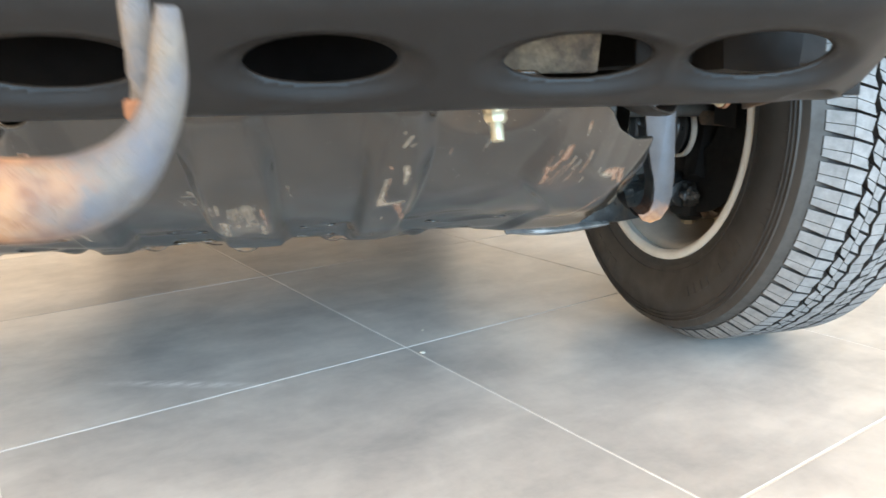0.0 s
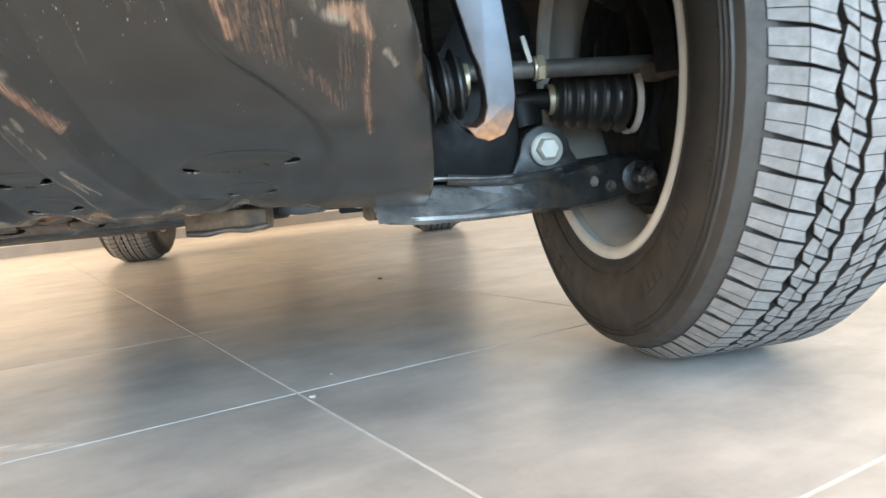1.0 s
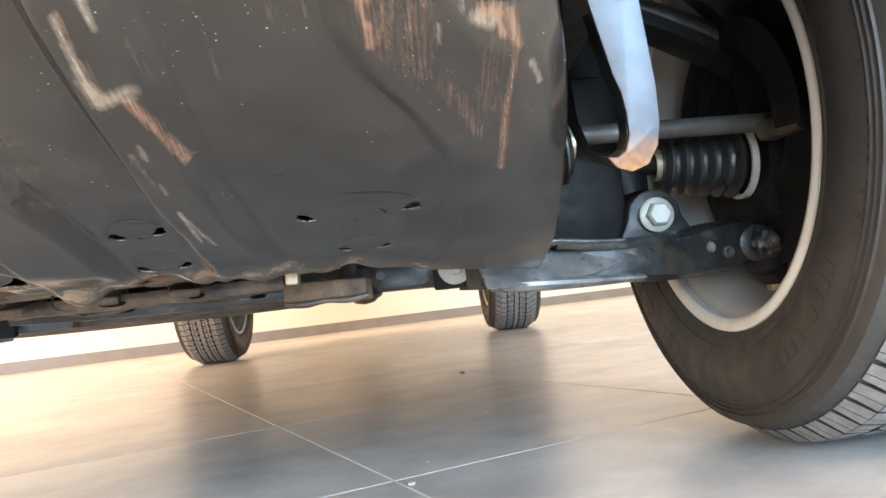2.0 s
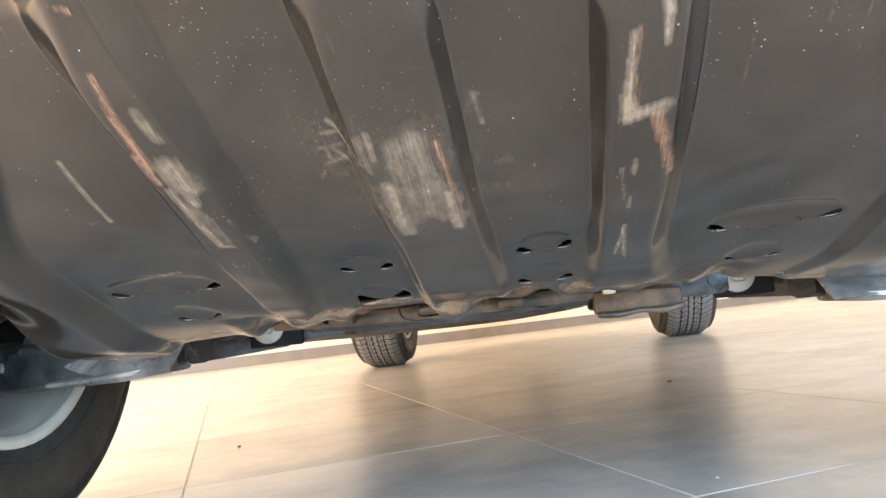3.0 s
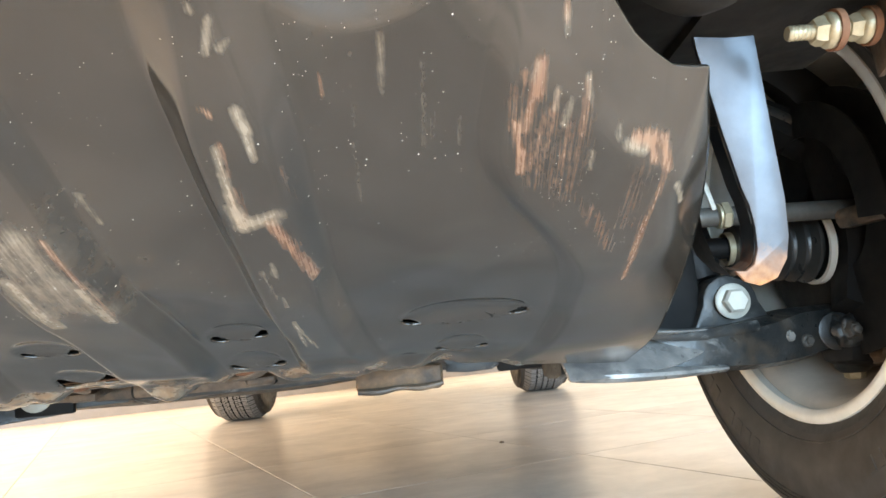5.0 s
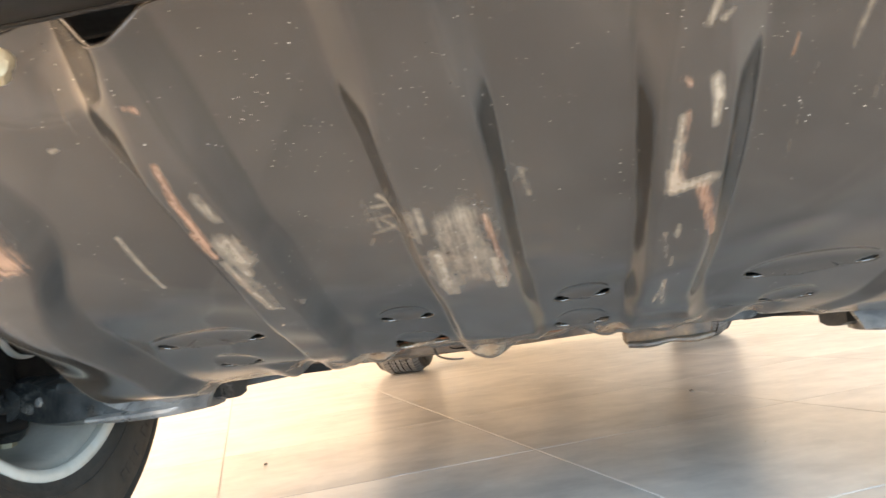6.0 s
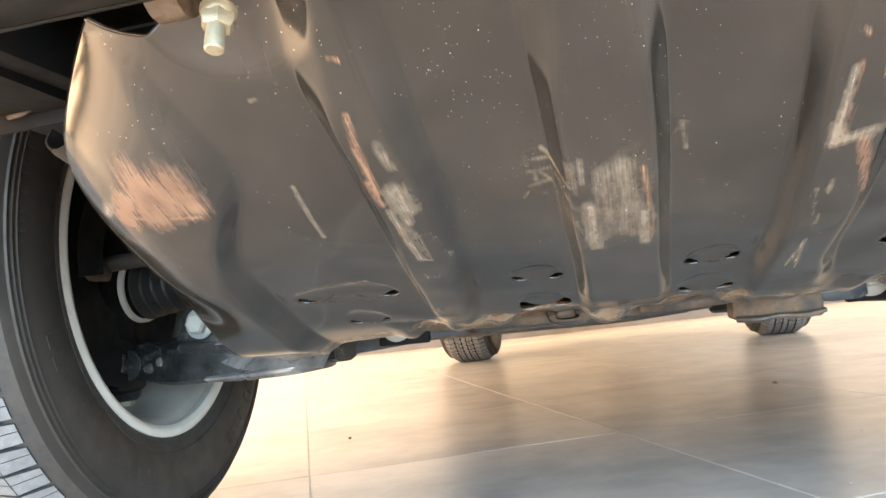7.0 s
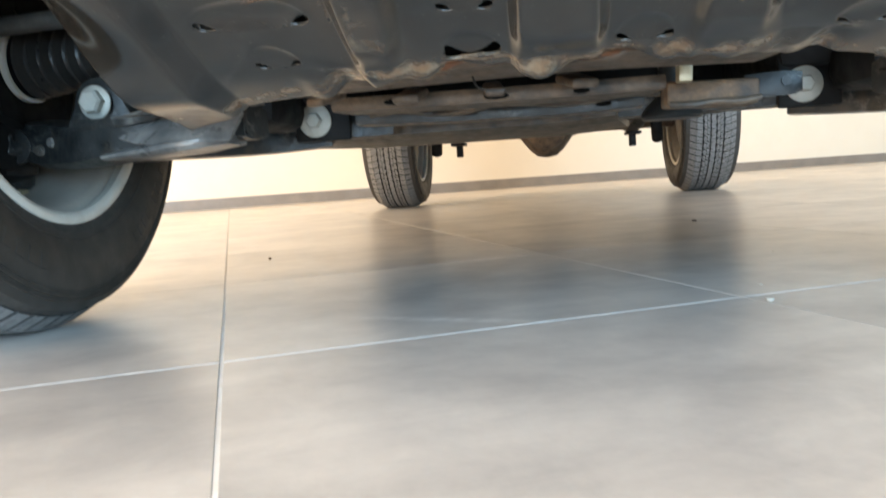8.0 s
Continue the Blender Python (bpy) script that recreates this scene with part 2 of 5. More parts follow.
BOOT = simple("black_rubber_boot", (0.026, 0.026, 0.025), (0.050, 0.048, 0.045), 0.38, s=30)
DISC = simple("dull_brake_steel", (0.045, 0.042, 0.038), (0.085, 0.078, 0.070), 0.55, metal=0.3, s=20)


# ---------------------------------------------------------------- mesh helpers
def part(name, bm, material, parent=None, label="", smooth=True):
    """Links a bmesh as one mesh object under a thing or a part."""
    me = bpy.data.meshes.new(name)
    bm.to_mesh(me)
    bm.free()
    for mt in material if isinstance(material, (list, tuple)) else [material]:
        me.materials.append(mt)
    if smooth:
        me.polygons.foreach_set("use_smooth", [True] * len(me.polygons))
        me.set_sharp_from_angle(angle=radians(38))
    ob = new(name, me)
    ob.parent = parent
    if label:
        tagged(ob, label)
    return ob


def holder(name, parent=None, m=None):
    ob = new(name)
    ob.parent = parent
    ob.empty_display_size = 0.1
    if m is not None:
        ob.matrix_basis = m
    return ob


def add_box(bm, size, m=Matrix(), bevel=0.0):
    made = bmesh.ops.create_cube(bm, size=1.0, matrix=m @ Matrix.Diagonal((*size, 1)))["verts"]
    if bevel:
        edges = list({e for v in made for e in v.link_edges})
        bmesh.ops.bevel(bm, geom=edges, offset=bevel, segments=2, affect="EDGES", profile=0.5)
    return bm


def box(size, m=Matrix(), bevel=0.0):
    return add_box(bmesh.new(), size, m, bevel)


def add_lathe(bm, profile, n=32, m=Matrix(), close=False):
    """Turns (along, radius) pairs round the x axis of m."""
    rings = []
    for a, r in profile:
        if r < 1e-6:
            rings.append([bm.verts.new(m @ Vector((a, 0, 0)))])
        else:
            rings.append([bm.verts.new(m @ Vector((a, r * math.cos(2 * math.pi * k / n), r * math.sin(2 * math.pi * k / n)))) for k in range(n)])
    pairs = list(zip(rings, rings[1:]))
    if close:
        pairs.append((rings[-1], rings[0]))
    for p, q in pairs:
        for k in range(n):
            k2 = (k + 1) % n
            if len(p) == 1 and len(q) == 1:
                continue
            if len(p) == 1:
                bm.faces.new((p[0], q[k2], q[k]))
            elif len(q) == 1:
                bm.faces.new((p[k], p[k2], q[0]))
            else:
                bm.faces.new((p[k], p[k2], q[k2], q[k]))
    return bm


def lathe(profile, n=32, m=Matrix(), close=False):
    bm = add_lathe(bmesh.new(), profile, n, m, close)
    bmesh.ops.recalc_face_normals(bm, faces=bm.faces)
    return bm


def along(p, q):
    """The pose whose x axis runs from p to q."""
    d = (Vector(q) - Vector(p)).normalized()
    return Matrix.Translation(p) @ d.to_track_quat("X", "Z").to_matrix().to_4x4()


def rod(p, q, r, n=20, bevel=0.0):
    length = (Vector(q) - Vector(p)).length
    b = bevel or r * 0.15
    return lathe([(0, 0), (0, r - b), (b, r), (length - b, r), (length, r - b), (length, 0)], n, along(p, q))


def smooth_path(pts, k=6):
    """Catmull-Rom through the points; each may carry further numbers."""
    out = []
    P = [np.array(p, float) for p in pts]
    for i in range(len(P) - 1):
        a, b, c, d = P[max(i - 1, 0)], P[i], P[i + 1], P[min(i + 2, len(P) - 1)]
        for s in range(k):
            t = s / k
            out.append(0.5 * (2 * b + (c - a) * t + (2 * a - 5 * b + 4 * c - d) * t * t + (3 * b - a - 3 * c + d) * t ** 3))
    out.append(P[-1])
    return out


def sweep(pts, n=14, k=6, square=0.0, up=(0, 0, 1)):
    """A bar along points (x, y, z, half width, half height); square: 0 round, 1 boxy."""
    bm = bmesh.new()
    path = smooth_path(pts, k)
    rings = []
    for i, p in enumerate(path):
        d = Vector((path[min(i + 1, len(path) - 1)] - path[max(i - 1, 0)])[:3]).normalized()
        side = d.cross(Vector(up)).normalized()
        top = side.cross(d)
        ring = []
        for j in range(n):
            a = 2 * math.pi * (j + 0.5) / n
            cx, cy = math.cos(a), math.sin(a)
            f = 1 / max(abs(cx), abs(cy)) * square + (1 - square)
            f = min(f, 1.32)
            ring.append(bm.verts.new(Vector(p[:3]) + side * cx * f * p[3] + top * cy * f * p[4]))
        rings.append(ring)
    for r0, r1 in zip(rings, rings[1:]):
        for j in range(n):
            bm.faces.new((r0[j], r0[(j + 1) % n], r1[(j + 1) % n], r1[j]))
    bm.faces.new(rings[0][::-1])
    bm.faces.new(rings[-1])
    bmesh.ops.recalc_face_normals(bm, faces=bm.faces)
    return bm


def prism(outline, depth, m=Matrix(), bevel=0.0):
    """A sheet with that outline in the x-y plane of m, depth thick."""
    bm = bmesh.new()
    vs = [bm.verts.new((x, y, 0)) for x, y in outline]
    f = bm.faces.new(vs)
    out = bmesh.ops.extrude_face_region(bm, geom=[f])["geom"]
    bmesh.ops.translate(bm, verts=[v for v in out if isinstance(v, bmesh.types.BMVert)], vec=(0, 0, depth))
    bmesh.ops.recalc_face_normals(bm, faces=bm.faces)
    if bevel:
        bmesh.ops.bevel(bm, geom=list(bm.edges), offset=bevel, segments=2, affect="EDGES", profile=0.5)
    bm.transform(m)
    return bm


def hex_bolt(p, q, head=0.013, washer=0.021, shank=0.0, n=28):
    """A flanged hex head whose axis runs from p (seat) to q (top); shank: a thread that stands out past it."""
    L = (Vector(q) - Vector(p)).length
    m = along(p, q)
    bm = bmesh.new()
    add_lathe(bm, [(0, 0), (0, washer), (0.0025, washer), (0.0045, washer * 0.86), (0.005, head)], n, m)
    ap = head / math.cos(math.pi / 6)
    add_lathe(bm, [(0.004, ap), (L - 0.003, ap), (L, head * 0.92), (L, 0)], 6, m)
    if shank:
        prof = [(L - 0.001, head * 0.6)]
        steps = max(4, int(shank / 0.0022))
        for k in range(steps):
            prof += [(L + shank * (k + 0.3) / steps, head * 0.62), (L + shank * (k + 0.8) / steps, head * 0.55)]
        prof += [(L + shank, head * 0.5), (L + shank, 0)]
        add_lathe(bm, prof, 16, m)
    bmesh.ops.recalc_face_normals(bm, faces=bm.faces)
    return bm


# ---------------------------------------------------------------- the room
T = Matrix.Rotation(radians(TURN), 4, "Z")
TILE_T = Matrix.Rotation(radians(23.5), 4, "Z")  # the tiles lie a little askew to the wall
TILE_SIZE = 0.605
T_ORIGIN = Vector((0.221, 0.038, 0))


def room_box(name, u0, u1, v0, v1, z0, z1, material, label, category):
    m = T @ Matrix.Translation(((u0 + u1) / 2, (v0 + v1) / 2, (z0 + z1) / 2))
    ob = part(name, box((u1 - u0, v1 - v0, z1 - z0), m), material, None, smooth=False)
    return tagged(ob, label, category, kind="structure")


HALF, HIGH = 6.5, 3.6
room_box("wall_rear", -HALF, HALF, WALL_Y, WALL_Y + 0.2, -0.05, HIGH, WALL, "brightly lit cream painted showroom wall", "wall")
room_box("wall_right", HALF, HALF + 0.2, -HALF - 0.2, WALL_Y + 0.2, -0.05, HIGH, WALL, "plain cream painted side wall", "wall")
room_box("ceiling", -HALF - 0.2, HALF + 0.2, -HALF - 0.2, WALL_Y + 0.2, HIGH, HIGH + 0.2, CEIL, "plain white painted ceiling", "ceiling")
room_box("wall_left_pier", -HALF - 0.2, -HALF, 3.8, WALL_Y + 0.2, -0.05, HIGH, WALL, "plain cream wall beside the side glazing", "wall")
room_box("wall_left_lintel", -HALF - 0.2, -HALF, -HALF - 0.2, 3.8, 3.3, HIGH, WALL, "plain cream lintel over the side glazing", "wall")
room_box("wall_front_lintel", -HALF, HALF, -HALF - 0.2, -HALF, 3.3, HIGH, WALL, "plain cream lintel over the front glazing", "wall")
room_box("baseboard", -HALF, HALF, WALL_Y - 0.012, WALL_Y - 0.001, 0.0, 0.085, SKIRT, "low dark grey tile skirting along the wall", "baseboard")

# the sub-floor shows as grout between the tiles
bm = bmesh.new()
add_box(bm, (2 * HALF + 0.4, HALF + WALL_Y + 0.4, 0.05), T @ Matrix.Translation((0, (WALL_Y - HALF) / 2, -0.0258)))
floor = tagged(part("floor", bm, GROUT, None, smooth=False), "polished grey porcelain tile floor with thin pale joints", "floor", kind="structure")

truck = tagged(holder("pickup_truck"), "pickup truck with scuffed dark skid plate, seen from below", "truck")


# ---------------------------------------------------------------- wheels
R, HALF_W = 0.376, 0.132


def tread_block(bm, corners, r0, r1, mat_i=0):
    """One rubber block over four corners (width, angle), a little smaller at its top."""
    def at(x, a, r):
        r -= 0.63 * max(0.0, abs(x) - 0.070) ** 2 / 0.04
        return bm.verts.new((x, r * math.sin(a), -r * math.cos(a)))

    mx, ma = sum(c[0] for c in corners) / 4, sum(c[1] for c in corners) / 4
    lo = [at(x, a, r0) for x, a in corners]
    hi = [at(x - math.copysign(0.0003, x - mx), a - math.copysign(0.0007, a - ma), r1) for x, a in corners]
    bm.faces.new(hi).material_index = mat_i
    for k in range(4):
        bm.faces.new((lo[k], lo[(k + 1) % 4], hi[(k + 1) % 4], hi[k])).material_index = 1


def tyre_mesh():
    bm = bmesh.new()
    # carcass: inner bead round over both sidewalls to the groove floor
    half = [(0.098, 0.230), (0.112, 0.236), (0.120, 0.251), (0.128, 0.274), (0.1315, 0.294), (0.132, 0.306), (0.1305, 0.320), (0.127, 0.334),
            (0.1265, 0.335), (0.1235, 0.345), (0.120, 0.3515), (0.113, 0.353), (0.095, 0.3595), (0.06, 0.3655), (0.0, 0.3665)]
    prof = half + [(-x, r) for x, r in half[-2::-1]]
    add_lathe(bm, prof, 120)
    for f in bm.faces:
        c = f.calc_center_median()
        f.material_index = 2 if abs(c.x) > 0.1205 else (3 if abs(c.x) > 0.088 else 1)
    # thin moulded rings on the sidewalls
    for s in (-1, 1):
        for r0, x0 in ((0.340, 0.1262), (0.334, 0.1278), (0.328, 0.1292), (0.260, 0.1232)):
            add_lathe(bm, [(s * (x0 - 0.002), r0 - 0.0012), (s * (x0 + 0.0016), r0 - 0.0008), (s * (x0 + 0.0016), r0 + 0.0008), (s * (x0 - 0.002), r0 + 0.0012)], 120)
    for f in bm.faces:
        if abs(f.calc_center_median().x) > 0.121:
            f.material_index = 2
    N = 72
    st = 2 * math.pi / N
    for k in range(N):
        for h in range(2):  # half pitches: the edges of the grooves zigzag from one to the next
            a = (k + 0.5 * h) * st
            e0, e1 = (0.0021, -0.0021) if h else (-0.0021, 0.0021)
            # narrow, nearly unbroken middle rib
            tread_block(bm, ((-0.0100 + e0, a), (0.0100 + e0, a), (0.0100 + e1, a + st * 0.488), (-0.0100 + e1, a + st * 0.488)), 0.366, R)
            for s in (-1, 1):
                b = a + (0.0 if s < 0 else 0.45 * st)
                cut = st * (0.475 if h else 0.385)
                # two intermediate rows, parted by a thin slit, with slanting cuts
                tread_block(bm, ((s * 0.0158 + e0, b), (s * 0.0290, b - 0.20 * st), (s * 0.0290, b + cut - 0.20 * st), (s * 0.0158 + e1, b + cut)), 0.366, R)
                c = b + 0.22 * st
                tread_block(bm, ((s * 0.0298, c), (s * 0.0432 + e0, c - 0.24 * st), (s * 0.0432 + e1, c + cut - 0.24 * st), (s * 0.0298, c + cut)), 0.366, R)
                # shoulder lugs, slit in the middle; the cut between the pitches opens outwards
                lug = st * (0.485 if h else 0.41)
                tread_block(bm, ((s * 0.0492 + e0, b + 0.24 * st), (s * 0.0762, b), (s * 0.0762, b + lug - 0.015 * st * (1 - h)), (s * 0.0492 + e1, b + lug + 0.24 * st)), 0.366, R)
                tread_block(bm, ((s * 0.0767, b), (s * 0.1040, b - 0.14 * st), (s * 0.1040, b + lug - (0.14 if h else 0.25) * st), (s * 0.0767, b + lug - 0.015 * st * (1 - h))), 0.363, R)
        for s in (-1, 1):
            b = k * st + (0.0 if s < 0 else 0.45 * st)
            tread_block(bm, ((s * 0.1040, b + 0.36 * st), (s * 0.1165, b + 0.34 * st), (s * 0.1165, b + 1.12 * st), (s * 0.1040, b + 1.14 * st)), 0.354, R - 0.0022, 3)
    # moulded marks on the sidewalls, as plain raised bars
    for s in (-1, 1):
        for start, count, r0, hgt in ((0.35, 12, 0.288, 0.020), (2.3, 9, 0.290, 0.016), (3.6, 12, 0.288, 0.020), (5.3, 9, 0.290, 0.016), (1.6, 14, 0.318, 0.007), (4.7, 14, 0.318, 0.007)):
            for k in range(count):
                if k % 5 == 4:
                    continue
                a0 = start + k * 1.15 * hgt / r0 * (1.0 if hgt > 0.01 else 1.3)
                ring = []
                for aa, rr in ((a0, r0), (a0 + 0.7 * hgt / r0, r0), (a0 + 0.7 * hgt / r0, r0 + hgt), (a0, r0 + hgt)):
                    xx = float(np.interp(rr, (0.274, 0.294, 0.306, 0.320, 0.334), (0.128, 0.1315, 0.132, 0.1305, 0.127)))
                    ring.append((s * xx, rr * math.sin(aa), -rr * math.cos(aa)))
                lo = [bm.verts.new((x - s * 0.001, y, zz)) for x, y, zz in ring]
                hi = [bm.verts.new((x + s * 0.0011, y, zz)) for x, y, zz in ring]
                faces = [bm.faces.new(hi)] + [bm.faces.new((lo[i], lo[(i + 1) % 4], hi[(i + 1) % 4], hi[i])) for i in range(4)]
                for f in faces:
                    f.material_index = 2
    bmesh.ops.recalc_face_normals(bm, faces=bm.faces)
    return bm


def rim_mesh():
    """Deep barrel seen from its inner side, spokes far out."""
    inner = [(-0.112, 0.237), (-0.108, 0.240), (-0.099, 0.238), (-0.096, 0.230), (-0.094, 0.221), (-0.086, 0.214), (-0.050, 0.207), (0.03, 0.199), (0.052, 0.193), (0.060, 0.18),
             (0.066, 0.10), (0.070, 0.0)]
    back = [(0.080, 0.0), (0.076, 0.185), (0.08, 0.216), (0.11, 0.234), (0.112, 0.24), (0.098, 0.237), (0.09, 0.217), (0.0, 0.213), (-0.088, 0.223), (-0.104, 0.235)]
    return lathe(inner + back, 64)


def wheel_front(m):
    w = holder("front_wheel", truck, m)
    part("tyre", tyre_mesh(), [TREAD, GROOVE, SIDE, SHOULDER], w, "all-terrain tyre with dusty grey tread blocks")
    part("rim", rim_mesh(), RIM, w, "pale cast alloy rim barrel")
    part("rim_lip", lathe([(-0.1115, 0.224), (-0.1165, 0.2275), (-0.1185, 0.234), (-0.1165, 0.2400), (-0.111, 0.2415), (-0.100, 0.2385), (-0.098, 0.228)], 72, close=True), LIP, w, "pale beige rolled rim lip")
    part("brake_disc", lathe([(-0.008, 0.06), (-0.008, 0.160), (0.016, 0.160), (0.016, 0.06)], 48, Matrix.Translation((-0.03, 0, 0)), close=True), DISC, w, "dull steel brake disc")
    part("dust_shield", lathe([(-0.045, 0.064), (-0.050, 0.13), (-0.046, 0.166), (-0.042, 0.166), (-0.042, 0.064)], 48, close=True), BLACK, w, "black pressed dust shield")
    # added half ring, black for the shadow in the rim barrel's upper half
    arc = [math.pi * k / 16 - 0.1 + 0.2 * k / 16 for k in range(17)]
    half_ring = [(0.150 * math.cos(a), 0.150 * math.sin(a)) for a in arc] + [(0.098 * math.cos(a), 0.108 * math.sin(a)) for a in arc[::-1]]
    part("backing_plate", prism(half_ring, 0.003, Matrix.Translation((-0.078, 0, 0)) @ pose(0, 0, 0, 90, 0, 90), 0.0008), BLACK, w, "added black half ring for the shade in the rim")
    part("knuckle", lathe([(-0.02, 0), (-0.02, 0.06), (0.0, 0.07), (0.02, 0.06), (0.02, 0)], 24), BLACK, w, "black cast steering knuckle")
    return w


FRONT_X, AXLE_X, CX = 0.748, 0.775, 0.012
fw = wheel_front(pose(CX + FRONT_X + 0.008, 0.022, R, 0, 0, 3))
copy_thing(fw, pose(CX - FRONT_X - 0.004, 0.015, R, 0, 0, 185))


def rear_wheel(m):
    w = holder("rear_wheel", truck, m)
    src = {c.name.split(".")[0]: c for c in fw.children}
    for name in ("tyre", "rim", "rim_lip"):
        ob = new(name, src[name].data)
        ob.parent = w
        tagged(ob, src[name]["label"])
    part("brake_drum", lathe([(-0.09, 0), (-0.09, 0.10), (-0.082, 0.145), (-0.02, 0.15), (-0.02, 0)], 40), DIRTY, w, "dark rusty brake drum backing")
    return w


WHEELBASE = 3.085
rw = rear_wheel(pose(CX + AXLE_X, WHEELBASE, R, 40))
copy_thing(rw, pose(CX - AXLE_X, WHEELBASE, R, 15, 0, 180))


# ---------------------------------------------------------------- skid plate
PY = (-0.660, -0.630, -0.575, -0.510, -0.440, -0.345, -0.280, -0.210, -0.130)
PZ = (0.436, 0.424, 0.388, 0.348, 0.316, 0.290, 0.265, 0.252, 0.236)
WY = (-0.650, -0.620, -0.590, -0.560, -0.520, -0.460, -0.330, -0.200, -0.120)
WX = (0.235, 0.255, 0.290, 0.328, 0.347, 0.358, 0.374, 0.378, 0.382)
PC = 0.014
WRY = (-0.650, -0.560, -0.545, -0.510, -0.470, -0.428, -0.333, -0.240, -0.120)
WRX = (0.333, 0.333, 0.335, 0.347, 0.356, 0.362, 0.374, 0.380, 0.384)
NOTCH_D = (0.200, 0.240, 0.257, 0.279, 0.295, 0.315, 0.333)  # the scooped upper edge of the right wing
NOTCH_Y = (-0.638, -0.618, -0.606, -0.589, -0.569, -0.552, -0.546)
RIB_DEPTH = 0.0145


def soft_step(t):
    t = np.clip(t, 0, 1)
    return t * t * (3 - 2 * t)


def flat_step(t):
    """A straight flank with short rounded ends."""
    t = np.clip(t, -0.15, 1.15)
    lo, hi = (np.maximum(t + 0.15, 0) ** 2) / 0.6, 1 - (np.maximum(1.15 - t, 0) ** 2) / 0.6
    return np.clip(np.where(t < 0.15, lo, np.where(t > 0.85, hi, t)), 0, 1)


def spline(xs, ys):
    """A smooth curve through the knots, by local averaging of the straight one."""
    gx = np.linspace(xs[0], xs[-1], 400)
    gy = np.interp(gx, xs, ys)
    for _ in range(3):
        gy = np.convolve(np.pad(gy, 12, mode="reflect", reflect_type="odd"), np.ones(25) / 25, "valid")
    return lambda v: np.interp(v, gx, gy)


plate_z, plate_w, plate_wr = spline(PY, PZ), spline(WY, WX), spline(WRY, WRX)

# the S-shaped creases, as distances from the plate's middle line
crease_l = spline((-0.65, -0.583, -0.552, -0.531, -0.498, -0.445, -0.345, -0.223, -0.12), (0.250, 0.244, 0.238, 0.230, 0.260, 0.286, 0.302, 0.310, 0.310))
crease_r = spline((-0.65, -0.575, -0.521, -0.500, -0.467, -0.433, -0.404, -0.330, -0.248, -0.173, -0.12), (0.238, 0.235, 0.226, 0.244, 0.267, 0.284, 0.289, 0.291, 0.276, 0.255, 0.245))

# pressed ribs: their left and right edges down the plate, and how broad either flank is
RIB_Y = (-0.65, -0.61, -0.58, -0.54, -0.50, -0.44, -0.36, -0.30, -0.25)
RIBS = (((-0.134, -0.136, -0.143, -0.141, -0.139, -0.143, -0.151, -0.153, -0.155), (-0.104, -0.104, -0.103, -0.101, -0.100, -0.104, -0.112, -0.120, -0.126), 0.009, 0.014),
        ((-0.022, -0.022, -0.0255, -0.0245, -0.0245, -0.024, -0.024, -0.026, -0.027), (0.024, 0.025, 0.030, 0.032, 0.032, 0.033, 0.036, 0.039, 0.040), 0.009, 0.010),
        ((0.110, 0.110, 0.106, 0.106, 0.107, 0.108, 0.108, 0.108, 0.107), (0.140, 0.143, 0.148, 0.149, 0.149, 0.149, 0.151, 0.160, 0.178), 0.009, 0.014))
RIBS = tuple((spline(RIB_Y, a), spline(RIB_Y, b), w0, w1) for a, b, w0, w1 in RIBS)
# drain slots: centre x, y, half length, half opening at the ends
SLOTS = ((0.2345, -0.345, 0.0460, 0.0030), (0.0730, -0.345, 0.0205, 0.0034), (-0.0600, -0.346, 0.0205, 0.0028), (-0.2170, -0.350, 0.0440, 0.0032),
         (0.2330, -0.283, 0.0215, 0.0022), (0.0720, -0.287, 0.0220, 0.0030), (-0.0610, -0.285, 0.0225, 0.0056), (-0.2190, -0.290, 0.0190, 0.0026))
BIG_SLOT = -0.285


